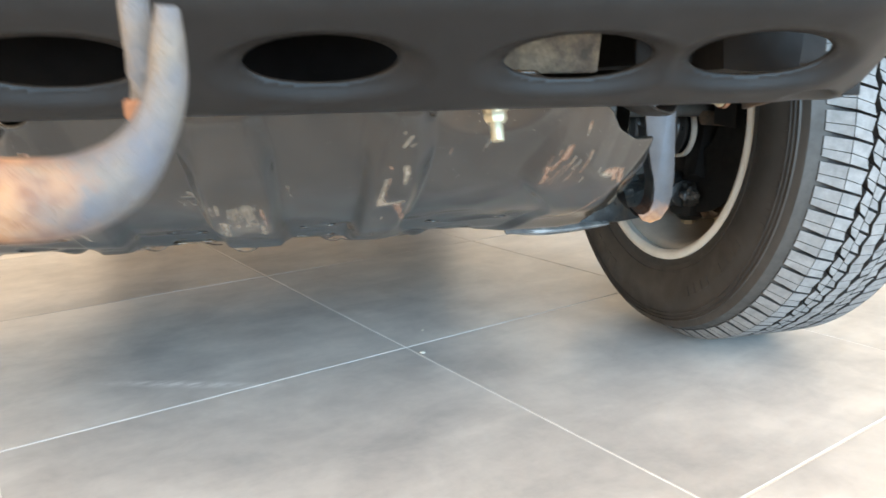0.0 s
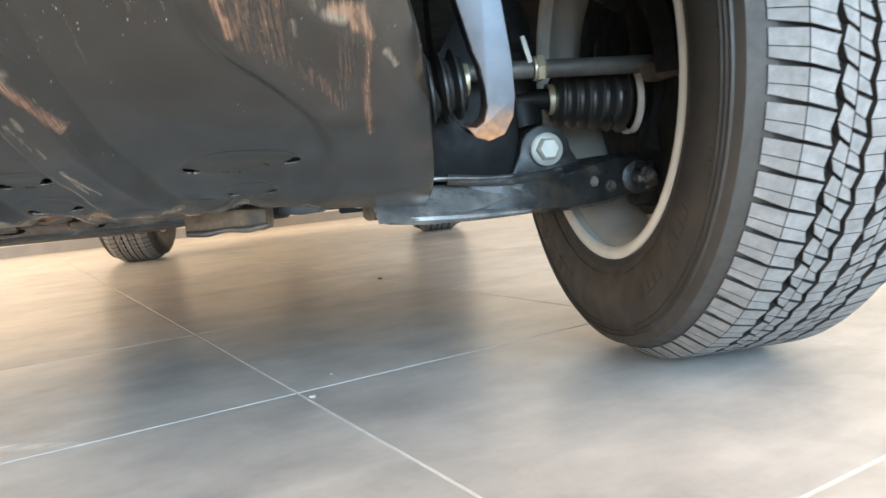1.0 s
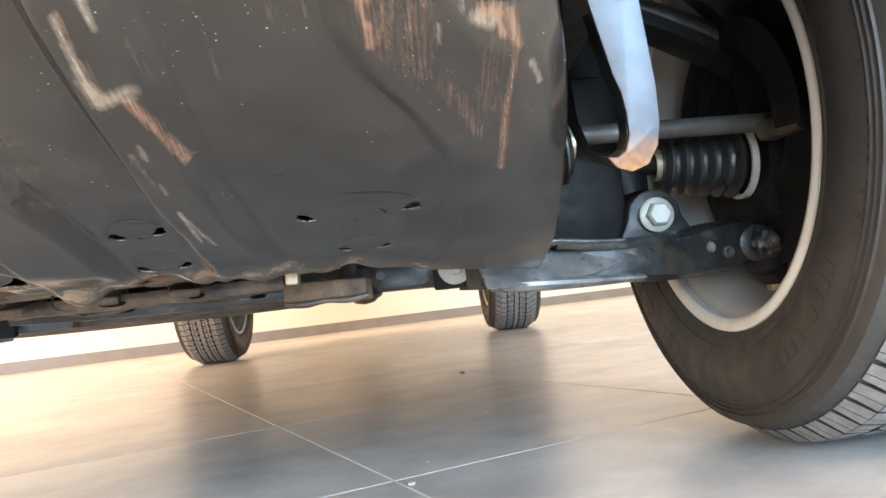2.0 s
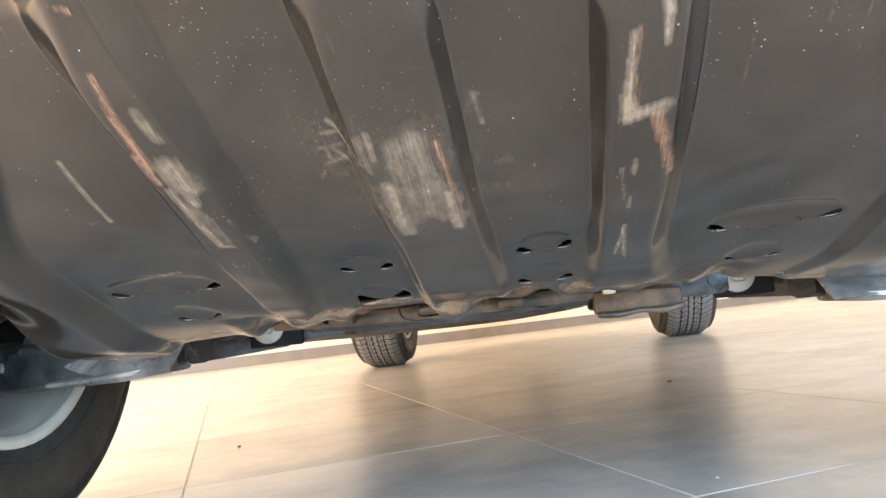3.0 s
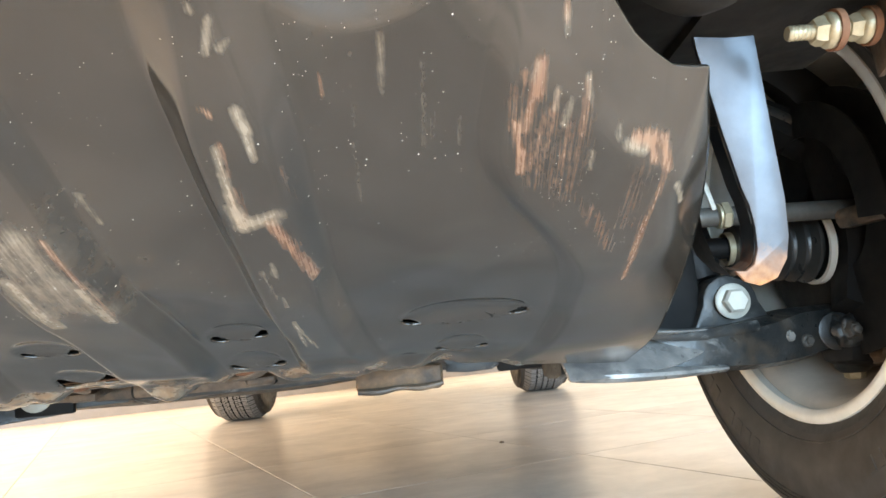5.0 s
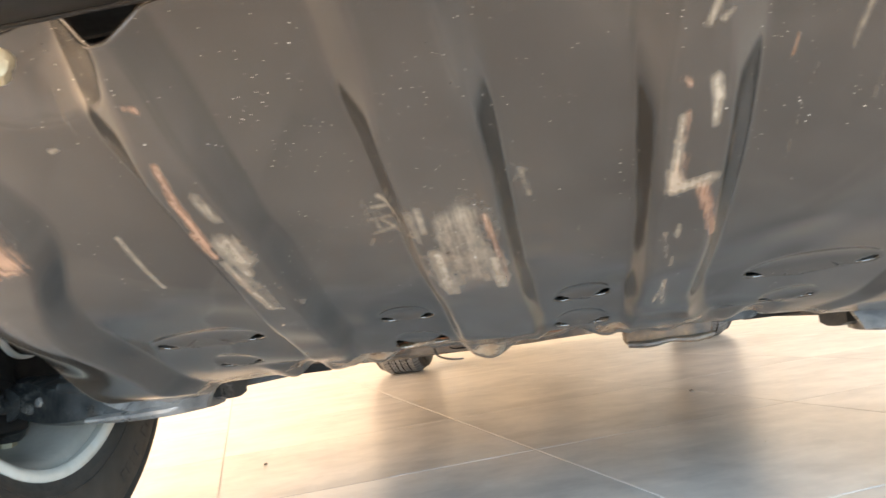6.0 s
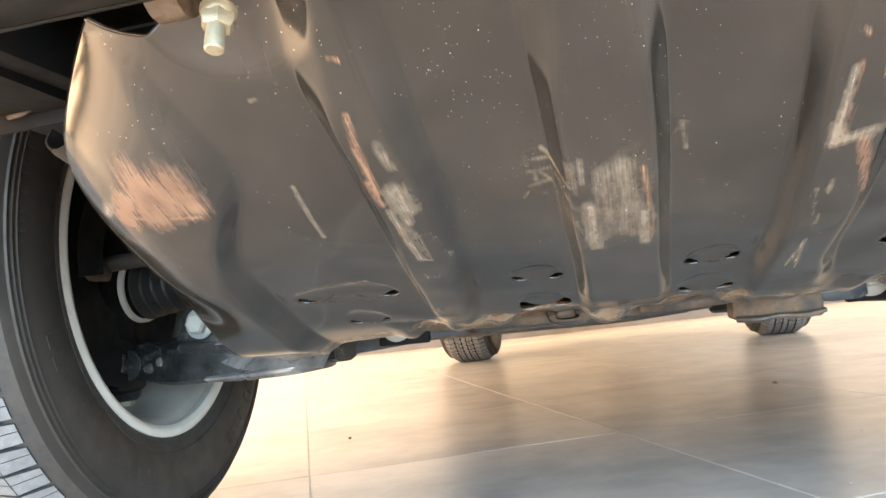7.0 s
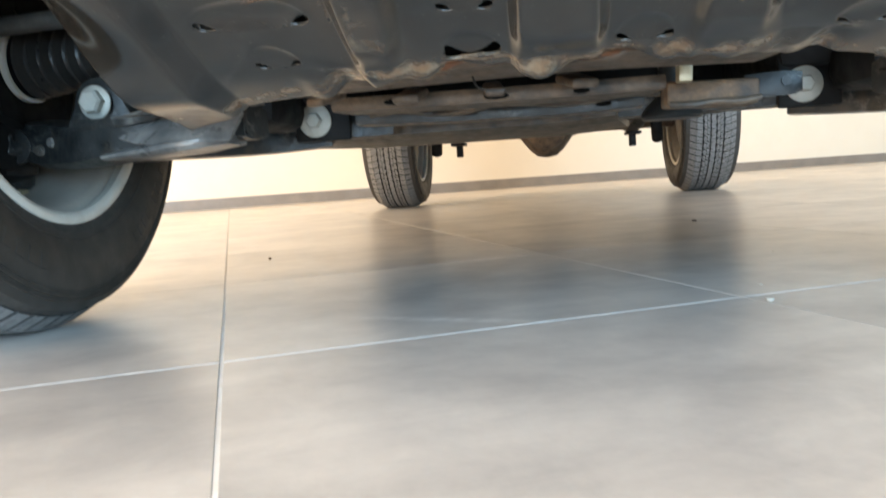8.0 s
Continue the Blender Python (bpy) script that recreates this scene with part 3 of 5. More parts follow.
def plate_height(x, y):
    z = plate_z(y)
    d = x - PC
    # ribs stand proud towards the ground over the whole length of the sheet
    for left, right, w0, w1 in RIBS:
        broad = 1 + (1 - soft_step((y + 0.605) / 0.05))  # shallow, broad flanks near the upper edge
        e = flat_step((x - left(y)) / (w0 * broad) + 0.5) * flat_step((right(y) - x) / (w1 * (0.75 + 0.25 * broad)) + 0.5)
        z = z - RIB_DEPTH * e * (0.72 + 0.28 * soft_step((y + 0.625) / 0.06)) * soft_step((y + 0.66) / 0.025) * (1 - 0.55 * soft_step((y + 0.33) / 0.05))
    # an S-shaped step on either side parts the middle from the wings, which stand proud
    out_l, out_r = -d - crease_l(y), d - crease_r(y)
    fade = soft_step((y + 0.62) / 0.06)
    low = 1 - 0.6 * soft_step((y + 0.30) / 0.14)
    z = z - 0.0175 * flat_step(out_l / 0.019 + 0.5) * fade * low - 0.0062 * flat_step(out_r / 0.0125 + 0.5) * fade * low
    # rolled-up side edges, the left one broader
    edge_l = np.clip((-d - (plate_w(y) - 0.058)) / 0.058, 0, 1)
    z = z + 0.036 * edge_l ** 2.4 * soft_step((-0.26 - y) / 0.18) * soft_step((y + 0.66) / 0.08)
    # the right wing rolls up at its side and along the scoop above it
    roll_r = np.clip(1 - (plate_wr(y) - d) / 0.034, 0, 1) ** 2 * (0.25 + 0.75 * soft_step((-0.36 - y) / 0.13)) * soft_step((-0.2 - y) / 0.15)
    roll_t = np.clip(1 - (y - np.interp(d, NOTCH_D, NOTCH_Y)) / 0.046, 0, 1) ** 1.6 * soft_step((d - 0.205) / 0.05)
    z = z + 0.019 * np.where(d > 0, np.maximum(roll_r, roll_t) + 0.25 * np.minimum(roll_r, roll_t), 0.0)
    # bowls round the nuts at the upper edge
    for nx in (-0.168, 0.188):
        q = ((x - nx) / 0.047) ** 2 + ((y + 0.637) / 0.044) ** 2
        z = z + 0.017 * flat_step((1 - q) / 0.62)
    # lens-shaped dimples, pressed in slowly and coming back sharply at the slots
    for sx, sy, a, g in SLOTS:
        u = (x - sx) / (a * 1.02)
        arc = sy + (0.009 if a > 0.03 else 0.006) * (1 - u * u)
        deep = (0.042 if a > 0.03 else 0.036) * np.sqrt(np.clip(1 - u * u, 1e-6, 1))
        t = (y - arc) / deep + 1
        hump = np.clip(4 * t * (1 - t), 0, 1)
        z = z + np.where(np.abs(u) < 1, 0.068 * deep * hump, 0.0)
    # wavy lower lip
    z = z + (0.0040 * np.sin(d * 62) + 0.0028 * np.sin(d * 127 + 1) + 0.0022 * np.sin(d * 41 + y * 60 + 2)) * soft_step((y + 0.275) / 0.02) * soft_step((0.24 - np.abs(d)) / 0.04)
    # small dents
    calm = 1 - 0.75 * soft_step((np.abs(d) - 0.20) / 0.05)
    z = z + (0.0014 * np.sin(x * 31 + 1.3) * np.sin(y * 43) + 0.0005 * np.sin(x * 83) * np.sin(y * 71 + 2)) * calm
    return z


def slot_value(x, y):
    """Below zero inside a slot."""
    v = np.full(np.shape(x), 1.0)
    for sx, sy, a, g in SLOTS:
        u = (x - sx) / a
        arc = sy + (0.009 if a > 0.03 else 0.007) * (1 - u * u)
        start = 1 - 0.016 / a if a > 0.03 else 0.35
        tip = np.clip((np.abs(u) - start) / (1 - start), 0, 1)
        gap = g * 4.2 * tip ** 1.3 * np.sqrt(1.0 - tip) - 0.0002 if sy != BIG_SLOT else g * (0.3 + u * u) * 1.8 * np.sqrt(np.clip(1 - u ** 8, 0, 1))
        arc = arc - gap * 0.2
        v = np.minimum(v, np.where(np.abs(u) < 1, np.abs(y - arc) - gap, 1.0))
    return v


def strokes_at(x, y, strokes):
    v = np.zeros(np.shape(x))
    for x0, y0, x1, y1, w, k in strokes:
        dx, dy = x1 - x0, y1 - y0
        t = np.clip(((x - x0) * dx + (y - y0) * dy) / (dx * dx + dy * dy + 1e-9), 0, 1)
        dist = np.hypot(x - x0 - t * dx, y - y0 - t * dy)
        soft = max(w, 0.0014)
        v = np.maximum(v, k * (w / soft) ** 0.4 * np.exp(-((dist / (1.3 * soft)) ** 2)))
    return v


BARE_A = ((0.1333, -0.5755, 0.1349, -0.5673, 0.0022, 0.95), (0.1349, -0.5673, 0.1349, -0.5535, 0.0015, 0.8), (0.1200, -0.5602, 0.1195, -0.5471, 0.0015, 0.75), (0.1195, -0.5471, 0.1187, -0.5278, 0.0021, 0.9),
          (0.1187, -0.5278, 0.1197, -0.5128, 0.0030, 0.95), (0.1194, -0.5144, 0.1366, -0.5208, 0.0033, 1), (0.1230, -0.5173, 0.1347, -0.5167, 0.0033, 0.8), (0.1331, -0.6098, 0.1281, -0.5982, 0.0007, 0.8),
          (0.1367, -0.6009, 0.1339, -0.5991, 0.0007, 0.7), (0.1267, -0.6144, 0.1268, -0.6130, 0.0008, 0.8), (0.1237, -0.4117, 0.1212, -0.3552, 0.0013, 0.9), (0.1254, -0.4797, 0.1248, -0.4686, 0.0018, 0.6),
          (0.1247, -0.4468, 0.1241, -0.4355, 0.0009, 0.6), (0.1974, -0.5898, 0.1947, -0.5610, 0.0007, 0.5),)
BARE_B = ((0.1835, -0.5838, 0.1779, -0.5061, 0.0012, 0.22), (0.2143, -0.5754, 0.2119, -0.5357, 0.0009, 0.34), (0.2319, -0.5740, 0.2290, -0.5342, 0.0009, 0.3), (0.1743, -0.5513, 0.1829, -0.5316, 0.0056, 0.13),
          (0.2187, -0.5645, 0.2163, -0.5386, 0.0010, 0.2), (0.3439, -0.5000, 0.3508, -0.4830, 0.0011, 0.9), (0.3117, -0.5314, 0.3205, -0.5262, 0.0021, 0.9), (0.2737, -0.5643, 0.2731, -0.5560, 0.0015, 0.6),
          (0.2798, -0.5589, 0.2781, -0.5482, 0.0019, 0.55), (0.2873, -0.5658, 0.2889, -0.5575, 0.0009, 0.8), (0.2941, -0.5312, 0.2938, -0.5209, 0.0010, 0.7), (0.3052, -0.5415, 0.3053, -0.5367, 0.0010, 0.6),
          (0.2764, -0.5858, 0.2765, -0.5810, 0.0007, 0.6), (0.2641, -0.5754, 0.2625, -0.5705, 0.0018, 0.5),)
BARE_C = ((-0.1195, -0.5233, -0.1185, -0.5080, 0.0063, 1), (-0.1182, -0.5585, -0.1155, -0.5420, 0.0029, 0.5), (-0.1286, -0.5075, -0.1268, -0.4491, 0.0023, 0.8), (-0.1255, -0.4954, -0.1202, -0.4517, 0.0038, 0.45),
          (-0.1286, -0.4498, -0.1197, -0.4463, 0.0011, 0.8), (-0.1106, -0.4720, -0.1067, -0.4436, 0.0026, 0.35), (-0.1392, -0.5505, -0.1367, -0.5145, 0.0008, 0.4), (-0.1298, -0.4247, -0.1469, -0.3271, 0.0034, 0.3),
          (-0.1850, -0.5191, -0.1873, -0.4688, 0.0011, 0.7), (-0.1593, -0.6001, -0.1630, -0.5630, 0.0011, 0.16), (-0.1790, -0.5789, -0.1761, -0.5793, 0.0007, 0.9), (-0.2989, -0.5362, -0.3113, -0.5230, 0.0022, 0.7),
          (-0.3120, -0.5117, -0.2978, -0.5087, 0.0038, 0.35), (-0.0107, -0.4866, -0.0105, -0.4380, 0.0042, 0.85),)
BARE_D = ((-0.0006, -0.5145, -0.0015, -0.4657, 0.0062, 0.5), (0.0104, -0.5166, 0.0101, -0.4629, 0.0068, 0.6), (0.0205, -0.4764, 0.0214, -0.4373, 0.0030, 0.95), (0.0015, -0.4637, 0.0169, -0.4558, 0.0095, 0.55),
          (-0.0129, -0.5266, -0.0131, -0.5085, 0.0011, 0.7), (-0.0328, -0.5217, -0.0205, -0.5053, 0.0009, 0.85), (-0.0436, -0.5042, -0.0269, -0.5057, 0.0016, 0.42), (-0.0439, -0.4916, -0.0298, -0.4956, 0.0016, 0.42),
          (-0.0464, -0.4861, -0.0490, -0.4806, 0.0007, 0.6), (-0.0277, -0.4848, -0.0177, -0.4631, 0.0046, 0.35), (-0.0454, -0.5130, -0.0222, -0.4893, 0.0133, 0.17), (-0.0255, -0.5037, -0.0192, -0.4857, 0.0024, 0.5),
          (0.0433, -0.5254, 0.0461, -0.5057, 0.0012, 0.5), (0.0391, -0.5182, 0.0463, -0.5248, 0.0011, 0.4),)
BARE_E = ((0.0067, -0.5043, 0.0170, -0.4678, 0.0111, 0.5), (-0.0078, -0.4534, 0.0016, -0.4650, 0.0071, 0.5), (-0.0184, -0.5234, -0.0178, -0.4994, 0.0031, 0.4), (-0.0388, -0.5139, -0.0291, -0.5142, 0.0009, 0.6),
          (-0.0370, -0.5038, -0.0272, -0.4894, 0.0013, 0.5), (-0.0398, -0.4964, -0.0402, -0.5045, 0.0010, 0.5), (-0.1187, -0.5158, -0.1216, -0.4943, 0.0038, 0.7), (0.1229, -0.4077, 0.1284, -0.3466, 0.0012, 0.8),
          (0.1186, -0.4734, 0.1215, -0.4442, 0.0017, 0.45),)
PRIMER_A = ((0.2654, -0.5740, 0.2637, -0.5636, 0.0025, 1), (0.2581, -0.5734, 0.2584, -0.5693, 0.0007, 0.7), (0.2624, -0.5639, 0.2595, -0.5462, 0.0021, 0.75), (0.2554, -0.5502, 0.2593, -0.5245, 0.0016, 0.85),
            (0.2535, -0.5671, 0.2529, -0.5474, 0.0010, 0.5), (0.2588, -0.5345, 0.2585, -0.5228, 0.0017, 0.9), (0.2871, -0.5578, 0.2873, -0.5416, 0.0012, 0.6), (0.2734, -0.5532, 0.2680, -0.5200, 0.0015, 0.42),
            (0.2804, -0.5483, 0.2773, -0.5114, 0.0018, 0.36), (0.2865, -0.5416, 0.2850, -0.5066, 0.0018, 0.3), (0.2688, -0.5520, 0.2635, -0.5240, 0.0015, 0.45), (0.2738, -0.5629, 0.2721, -0.5532, 0.0012, 0.6),
            (0.2875, -0.5644, 0.2879, -0.5534, 0.0014, 0.6), (0.3150, -0.5326, 0.3256, -0.5284, 0.0028, 1),)
PRIMER_B = ((0.3242, -0.5284, 0.3275, -0.5196, 0.0017, 0.9), (0.3307, -0.5279, 0.3354, -0.5130, 0.0018, 0.95), (0.3347, -0.5133, 0.3328, -0.4827, 0.0016, 0.6), (0.3318, -0.4804, 0.3341, -0.4082, 0.0019, 0.7),
            (0.3005, -0.4915, 0.3166, -0.4520, 0.0047, 0.3), (0.2900, -0.5020, 0.3037, -0.4710, 0.0034, 0.22), (0.2762, -0.5879, 0.2763, -0.5848, 0.0007, 0.8), (0.2574, -0.5641, 0.2619, -0.5277, 0.0060, 0.25),
            (0.2709, -0.5518, 0.2682, -0.5163, 0.0075, 0.26), (0.2848, -0.5446, 0.2811, -0.5027, 0.0085, 0.25), (0.3199, -0.5149, 0.3222, -0.4740, 0.0070, 0.24), (0.1446, -0.5448, 0.1474, -0.5174, 0.0008, 0.35),
            (0.1701, -0.5750, 0.1690, -0.5660, 0.0008, 0.4), (0.1330, -0.5152, 0.1390, -0.4930, 0.0029, 0.85),)
PRIMER_C = ((0.1390, -0.4930, 0.1456, -0.4615, 0.0021, 0.8), (0.1199, -0.5778, 0.1220, -0.5751, 0.0007, 0.7), (0.1217, -0.5375, 0.1203, -0.5148, 0.0032, 0.4), (0.1217, -0.5617, 0.1213, -0.5471, 0.0020, 0.4),
            (-0.1274, -0.5780, -0.1300, -0.5529, 0.0017, 0.8), (-0.1301, -0.5566, -0.1300, -0.5229, 0.0020, 0.9), (-0.1331, -0.5326, -0.1304, -0.5142, 0.0021, 0.8), (-0.1289, -0.4961, -0.1282, -0.4577, 0.0021, 0.4),
            (0.0210, -0.5153, 0.0245, -0.4782, 0.0010, 0.9), (0.0248, -0.4781, 0.0256, -0.4444, 0.0008, 0.6), (-0.2640, -0.5570, -0.2700, -0.5350, 0.0095, 1.0), (-0.2440, -0.5570, -0.2430, -0.5380, 0.0080, 1.0),
            (-0.2540, -0.5540, -0.2560, -0.5380, 0.0090, 1.0), (-0.2800, -0.5460, -0.2920, -0.5290, 0.0060, 1.0),)
PRIMER_D = ((-0.2890, -0.5338, -0.2425, -0.5289, 0.0018, 0.9), (-0.2109, -0.3742, -0.1923, -0.3799, 0.0037, 0.6), (-0.1238, -0.6050, -0.1200, -0.6032, 0.0008, 0.7),)
DUST = ((-0.15, -0.268, 0.16, -0.268, 0.008, 1.0), (-0.30, -0.205, -0.16, -0.25, 0.009, 0.9), (0.17, -0.25, 0.30, -0.20, 0.009, 0.7), (0.0, -0.47, 0.02, -0.44, 0.05, 0.16), (-0.14, -0.36, -0.135, -0.30, 0.02, 0.3), (-0.35, -0.20, -0.30, -0.16, 0.02, 0.6))


def build_plate():
    nx, ny = 440, 320
    s = np.linspace(-1, 1, nx)
    v = np.linspace(0, 1, ny)
    S, V = np.meshgrid(s, v)
    x_guess = PC + S * 0.36
    bottom = np.interp(x_guess - PC, (-0.36, -0.34, -0.27, -0.20, -0.145, -0.10, 0.10, 0.145, 0.20, 0.27, 0.33, 0.36), (-0.150, -0.165, -0.200, -0.215, -0.242, -0.252, -0.252, -0.242, -0.222, -0.190, -0.160, -0.150))
    top = np.interp(x_guess - PC, (-0.36, -0.25, -0.2, -0.1, 0.1) + tuple(v * 0.36 / 0.333 for v in NOTCH_D), (-0.618, -0.622, -0.632, -0.642, -0.642) + NOTCH_Y)
    Y = top + V * (bottom - top)
    X = PC + S * np.where(S < 0, plate_w(Y), plate_wr(Y))
    # pull the nearest grid points on to the rims of the slots
    eps = 2e-4
    for _ in range(4):
        h = slot_value(X, Y)
        gx = (slot_value(X + eps, Y) - slot_value(X - eps, Y)) / (2 * eps)
        gy = (slot_value(X, Y + eps) - slot_value(X, Y - eps)) / (2 * eps)
        g2 = gx * gx + gy * gy + 1e-6
        near = (np.abs(h) < 0.0011) & (g2 < 9)
        X = np.where(near, X - 0.8 * h * gx / g2, X)
        Y = np.where(near, Y - 0.8 * h * gy / g2, Y)
    Z = plate_height(X, Y)
    co = np.stack([X, Y, Z], -1).reshape(-1, 3)
    ids = np.arange(nx * ny).reshape(ny, nx)
    quads = np.stack([ids[:-1, :-1], ids[1:, :-1], ids[1:, 1:], ids[:-1, 1:]], -1).reshape(-1, 4)
    mid = co[quads].mean(1)
    quads = quads[slot_value(mid[:, 0], mid[:, 1]) > 0]
    me = bpy.data.meshes.new("skid_plate")
    me.from_pydata(co.tolist(), [], quads.tolist())
    for name, group in (("bare", BARE_A + BARE_B + BARE_C + BARE_D + BARE_E), ("primer", PRIMER_A + PRIMER_B + PRIMER_C + PRIMER_D), ("dust", DUST)):
        me.attributes.new(name, "FLOAT", "POINT").data.foreach_set("value", strokes_at(co[:, 0], co[:, 1], group).astype(np.float32))
    me.materials.append(PLATE)
    me.polygons.foreach_set("use_smooth", [True] * len(me.polygons))
    ob = new("skid_plate", me)
    ob.parent = truck
    th = ob.modifiers.new("thickness", "SOLIDIFY")
    th.thickness, th.offset = 0.0026, 0.0
    tagged(ob, "dark grey ribbed skid plate with scratches and rust-red scrapes")
    return ob


skid = build_plate()

# added black sheet close above the plate: the shade seen through its slots
shade_x, shade_y = np.meshgrid(np.linspace(-0.25, 0.27, 40), np.linspace(-0.60, -0.255, 30))
shade_z = plate_z(shade_y) + np.interp(shade_y, (-0.60, -0.34, -0.31, -0.255), (0.030, 0.024, 0.020, 0.010))
shade_sheet = bpy.data.meshes.new("inner_tray")
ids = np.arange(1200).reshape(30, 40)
shade_sheet.from_pydata(np.stack([shade_x, shade_y, shade_z], -1).reshape(-1, 3).tolist(), [], np.stack([ids[:-1, :-1], ids[:-1, 1:], ids[1:, 1:], ids[1:, :-1]], -1).reshape(-1, 4).tolist())
shade_sheet.materials.append(VOID)
shade_ob = new("inner_tray", shade_sheet)
shade_ob.parent = truck
shade_ob.modifiers.new("thickness", "SOLIDIFY").thickness = 0.003
tagged(shade_ob, "added black sheet for the shade behind the plate's slots")


def back(s, x, y, z, *size):
    """A point of the front suspension, drawn back along the sight lines, on either side."""
    c = 0.198 if s > 0 else 0.037
    return (CX + s * (c + DRAW * (x - c)), -0.885 + DRAW * (y + 0.885), 0.262 + DRAW * (z - 0.262), *(DRAW * v for v in size))


DRAW = 1.085


def side(s, *p):
    """A point of the front suspension, mirrored about the truck's middle."""
    return (CX + s * p[0], *p[1:])


# ---------------------------------------------------------------- fixings of the skid plate
for nx in (-0.166, 0.187):
    part("nut", hex_bolt((nx, -0.631, 0.4185), (nx, -0.634, 0.4080), 0.0072, 0.0086), ZINC, skid, "yellow zinc flange nut on a stud")
    part("stud", rod((nx, -0.6345, 0.4100), (nx, -0.6385, 0.3960), 0.0046), ZINC, skid, "yellow zinc threaded stud")
    part("spacer", lathe([(0, 0), (0, 0.013), (0.016, 0.013), (0.016, 0)], 20, along((nx - (0.030 if nx < 0 else 0.008), -0.634, 0.4295), (nx + 0.03, -0.634, 0.4295))), ZINC if nx > 0 else DIRTY, skid, "stained clamp lug")
part("bolt", hex_bolt((0.0, -0.640, 0.437), (0.0, -0.643, 0.428), 0.010, 0.015), DIRTY, skid, "brown rusty bolt head")
# the bent tab on the plate's edge
part("tab", sweep([(-0.300, -0.545, 0.392, 0.012, 0.0018), (-0.318, -0.538, 0.388, 0.011, 0.0018), (-0.332, -0.532, 0.390, 0.010, 0.0018), (-0.343, -0.527, 0.399, 0.009, 0.0018),
                   (-0.343, -0.522, 0.409, 0.008, 0.0018)], 8, 5, 0.6, up=(1, 0, 0.3)), BEAM, skid, "curled edge tab")
part("tongue", sweep([(0.300, -0.590, 0.424, 0.014, 0.0025), (0.325, -0.578, 0.412, 0.014, 0.003), (0.345, -0.566, 0.409, 0.012, 0.003), (0.358, -0.556, 0.414, 0.008, 0.003)], 10, 5, 0.4), BLACK, skid, "black rubber tongue")


# ---------------------------------------------------------------- front beam with oval holes
B_S = (0.0, 0.016, 0.026, 0.050, 0.098, 0.122, 0.20)
B_Y = (-0.648, -0.664, -0.674, -0.690, -0.726, -0.744, -0.752)
B_Z = (0.424, 0.4195, 0.4200, 0.4300, 0.4605, 0.4760, 0.554)
beam_y, beam_z = spline(B_S, B_Y), spline(B_S, B_Z)
HOLES = ((-0.341, 0.073, 0.050, 0.021), (-0.206, 0.073, 0.048, 0.021), (-0.071, 0.073, 0.044, 0.021), (0.067, 0.073, 0.043, 0.021), (0.219, 0.073, 0.047, 0.021), (0.340, 0.074, 0.050, 0.021),
         (0.405, 0.030, 0.012, 0.006))


def hole_value(x, s):
    v = np.full(np.shape(x), 1.0)
    for hx, hs, a, b in HOLES:
        q = np.sqrt(((x - hx) / a) ** 2 + ((s - hs) / b) ** 2)
        v = np.minimum(v, (q - 1) * b)
    return v


def build_beam():
    nx, ns = 330, 90
    X, S = np.meshgrid(np.linspace(-0.47, 0.47, nx) + CX, np.linspace(0, 0.20, ns))
    eps = 2e-4
    for _ in range(4):
        hv = hole_value(X, S)
        gx = (hole_value(X + eps, S) - hole_value(X - eps, S)) / (2 * eps)
        gy = (hole_value(X, S + eps) - hole_value(X, S - eps)) / (2 * eps)
        g2 = gx * gx + gy * gy + 1e-6
        near = np.abs(hv) < 0.0016
        X, S = np.where(near, X - 0.8 * hv * gx / g2, X), np.where(near, S - 0.8 * hv * gy / g2, S)
    hv = hole_value(X, S)
    lip = soft_step((0.011 - hv) / 0.011) * 0.007
    Y, Z = beam_y(S), beam_z(S)
    dy, dz = beam_y(S + 1e-3) - beam_y(S - 1e-3), beam_z(S + 1e-3) - beam_z(S - 1e-3)
    n = np.hypot(dy, dz) + 1e-9
    bend = 0.07 * np.clip((np.abs(X - CX) - 0.36) / 0.11, 0, 1) ** 2
    Y = Y + lip * dz / n + bend
    Z = Z - lip * dy / n
    co = np.stack([X, Y, Z], -1).reshape(-1, 3)
    ids = np.arange(nx * ns).reshape(ns, nx)
    quads = np.stack([ids[:-1, :-1], ids[:-1, 1:], ids[1:, 1:], ids[1:, :-1]], -1).reshape(-1, 4)
    uv = np.stack([X, S], -1).reshape(-1, 2)[quads].mean(1)
    quads = quads[hole_value(uv[:, 0], uv[:, 1]) > 0]
    me = bpy.data.meshes.new("front_beam")
    me.from_pydata(co.tolist(), [], quads.tolist())
    me.materials.append(BEAM)
    me.polygons.foreach_set("use_smooth", [True] * len(me.polygons))
    ob = new("front_beam", me)
    ob.parent = truck
    th = ob.modifiers.new("thickness", "SOLIDIFY")
    th.thickness, th.offset = 0.003, 0.0
    return tagged(ob, "charcoal painted steel beam with oval holes")


beam = build_beam()
part("rusty_cap", lathe([(0, 0), (0, 0.0135), (0.003, 0.0150), (0.008, 0.0140), (0.012, 0.010), (0.013, 0)], 24, along((0.309, -0.662, 0.4370), (0.309, -0.664, 0.4190))), RUST_LIGHT, beam, "orange rusted bolt cap")
part("weld_flange", box((0.90, 0.0035, 0.010), Matrix.Translation((CX, -0.6465, 0.4265)), 0.001), BEAM, beam)
part("inner_support", box((0.13, 0.012, 0.05), pose(0.215, -0.590, 0.466, 12), 0.003), MUD, beam, "mud-stained inner support plate")
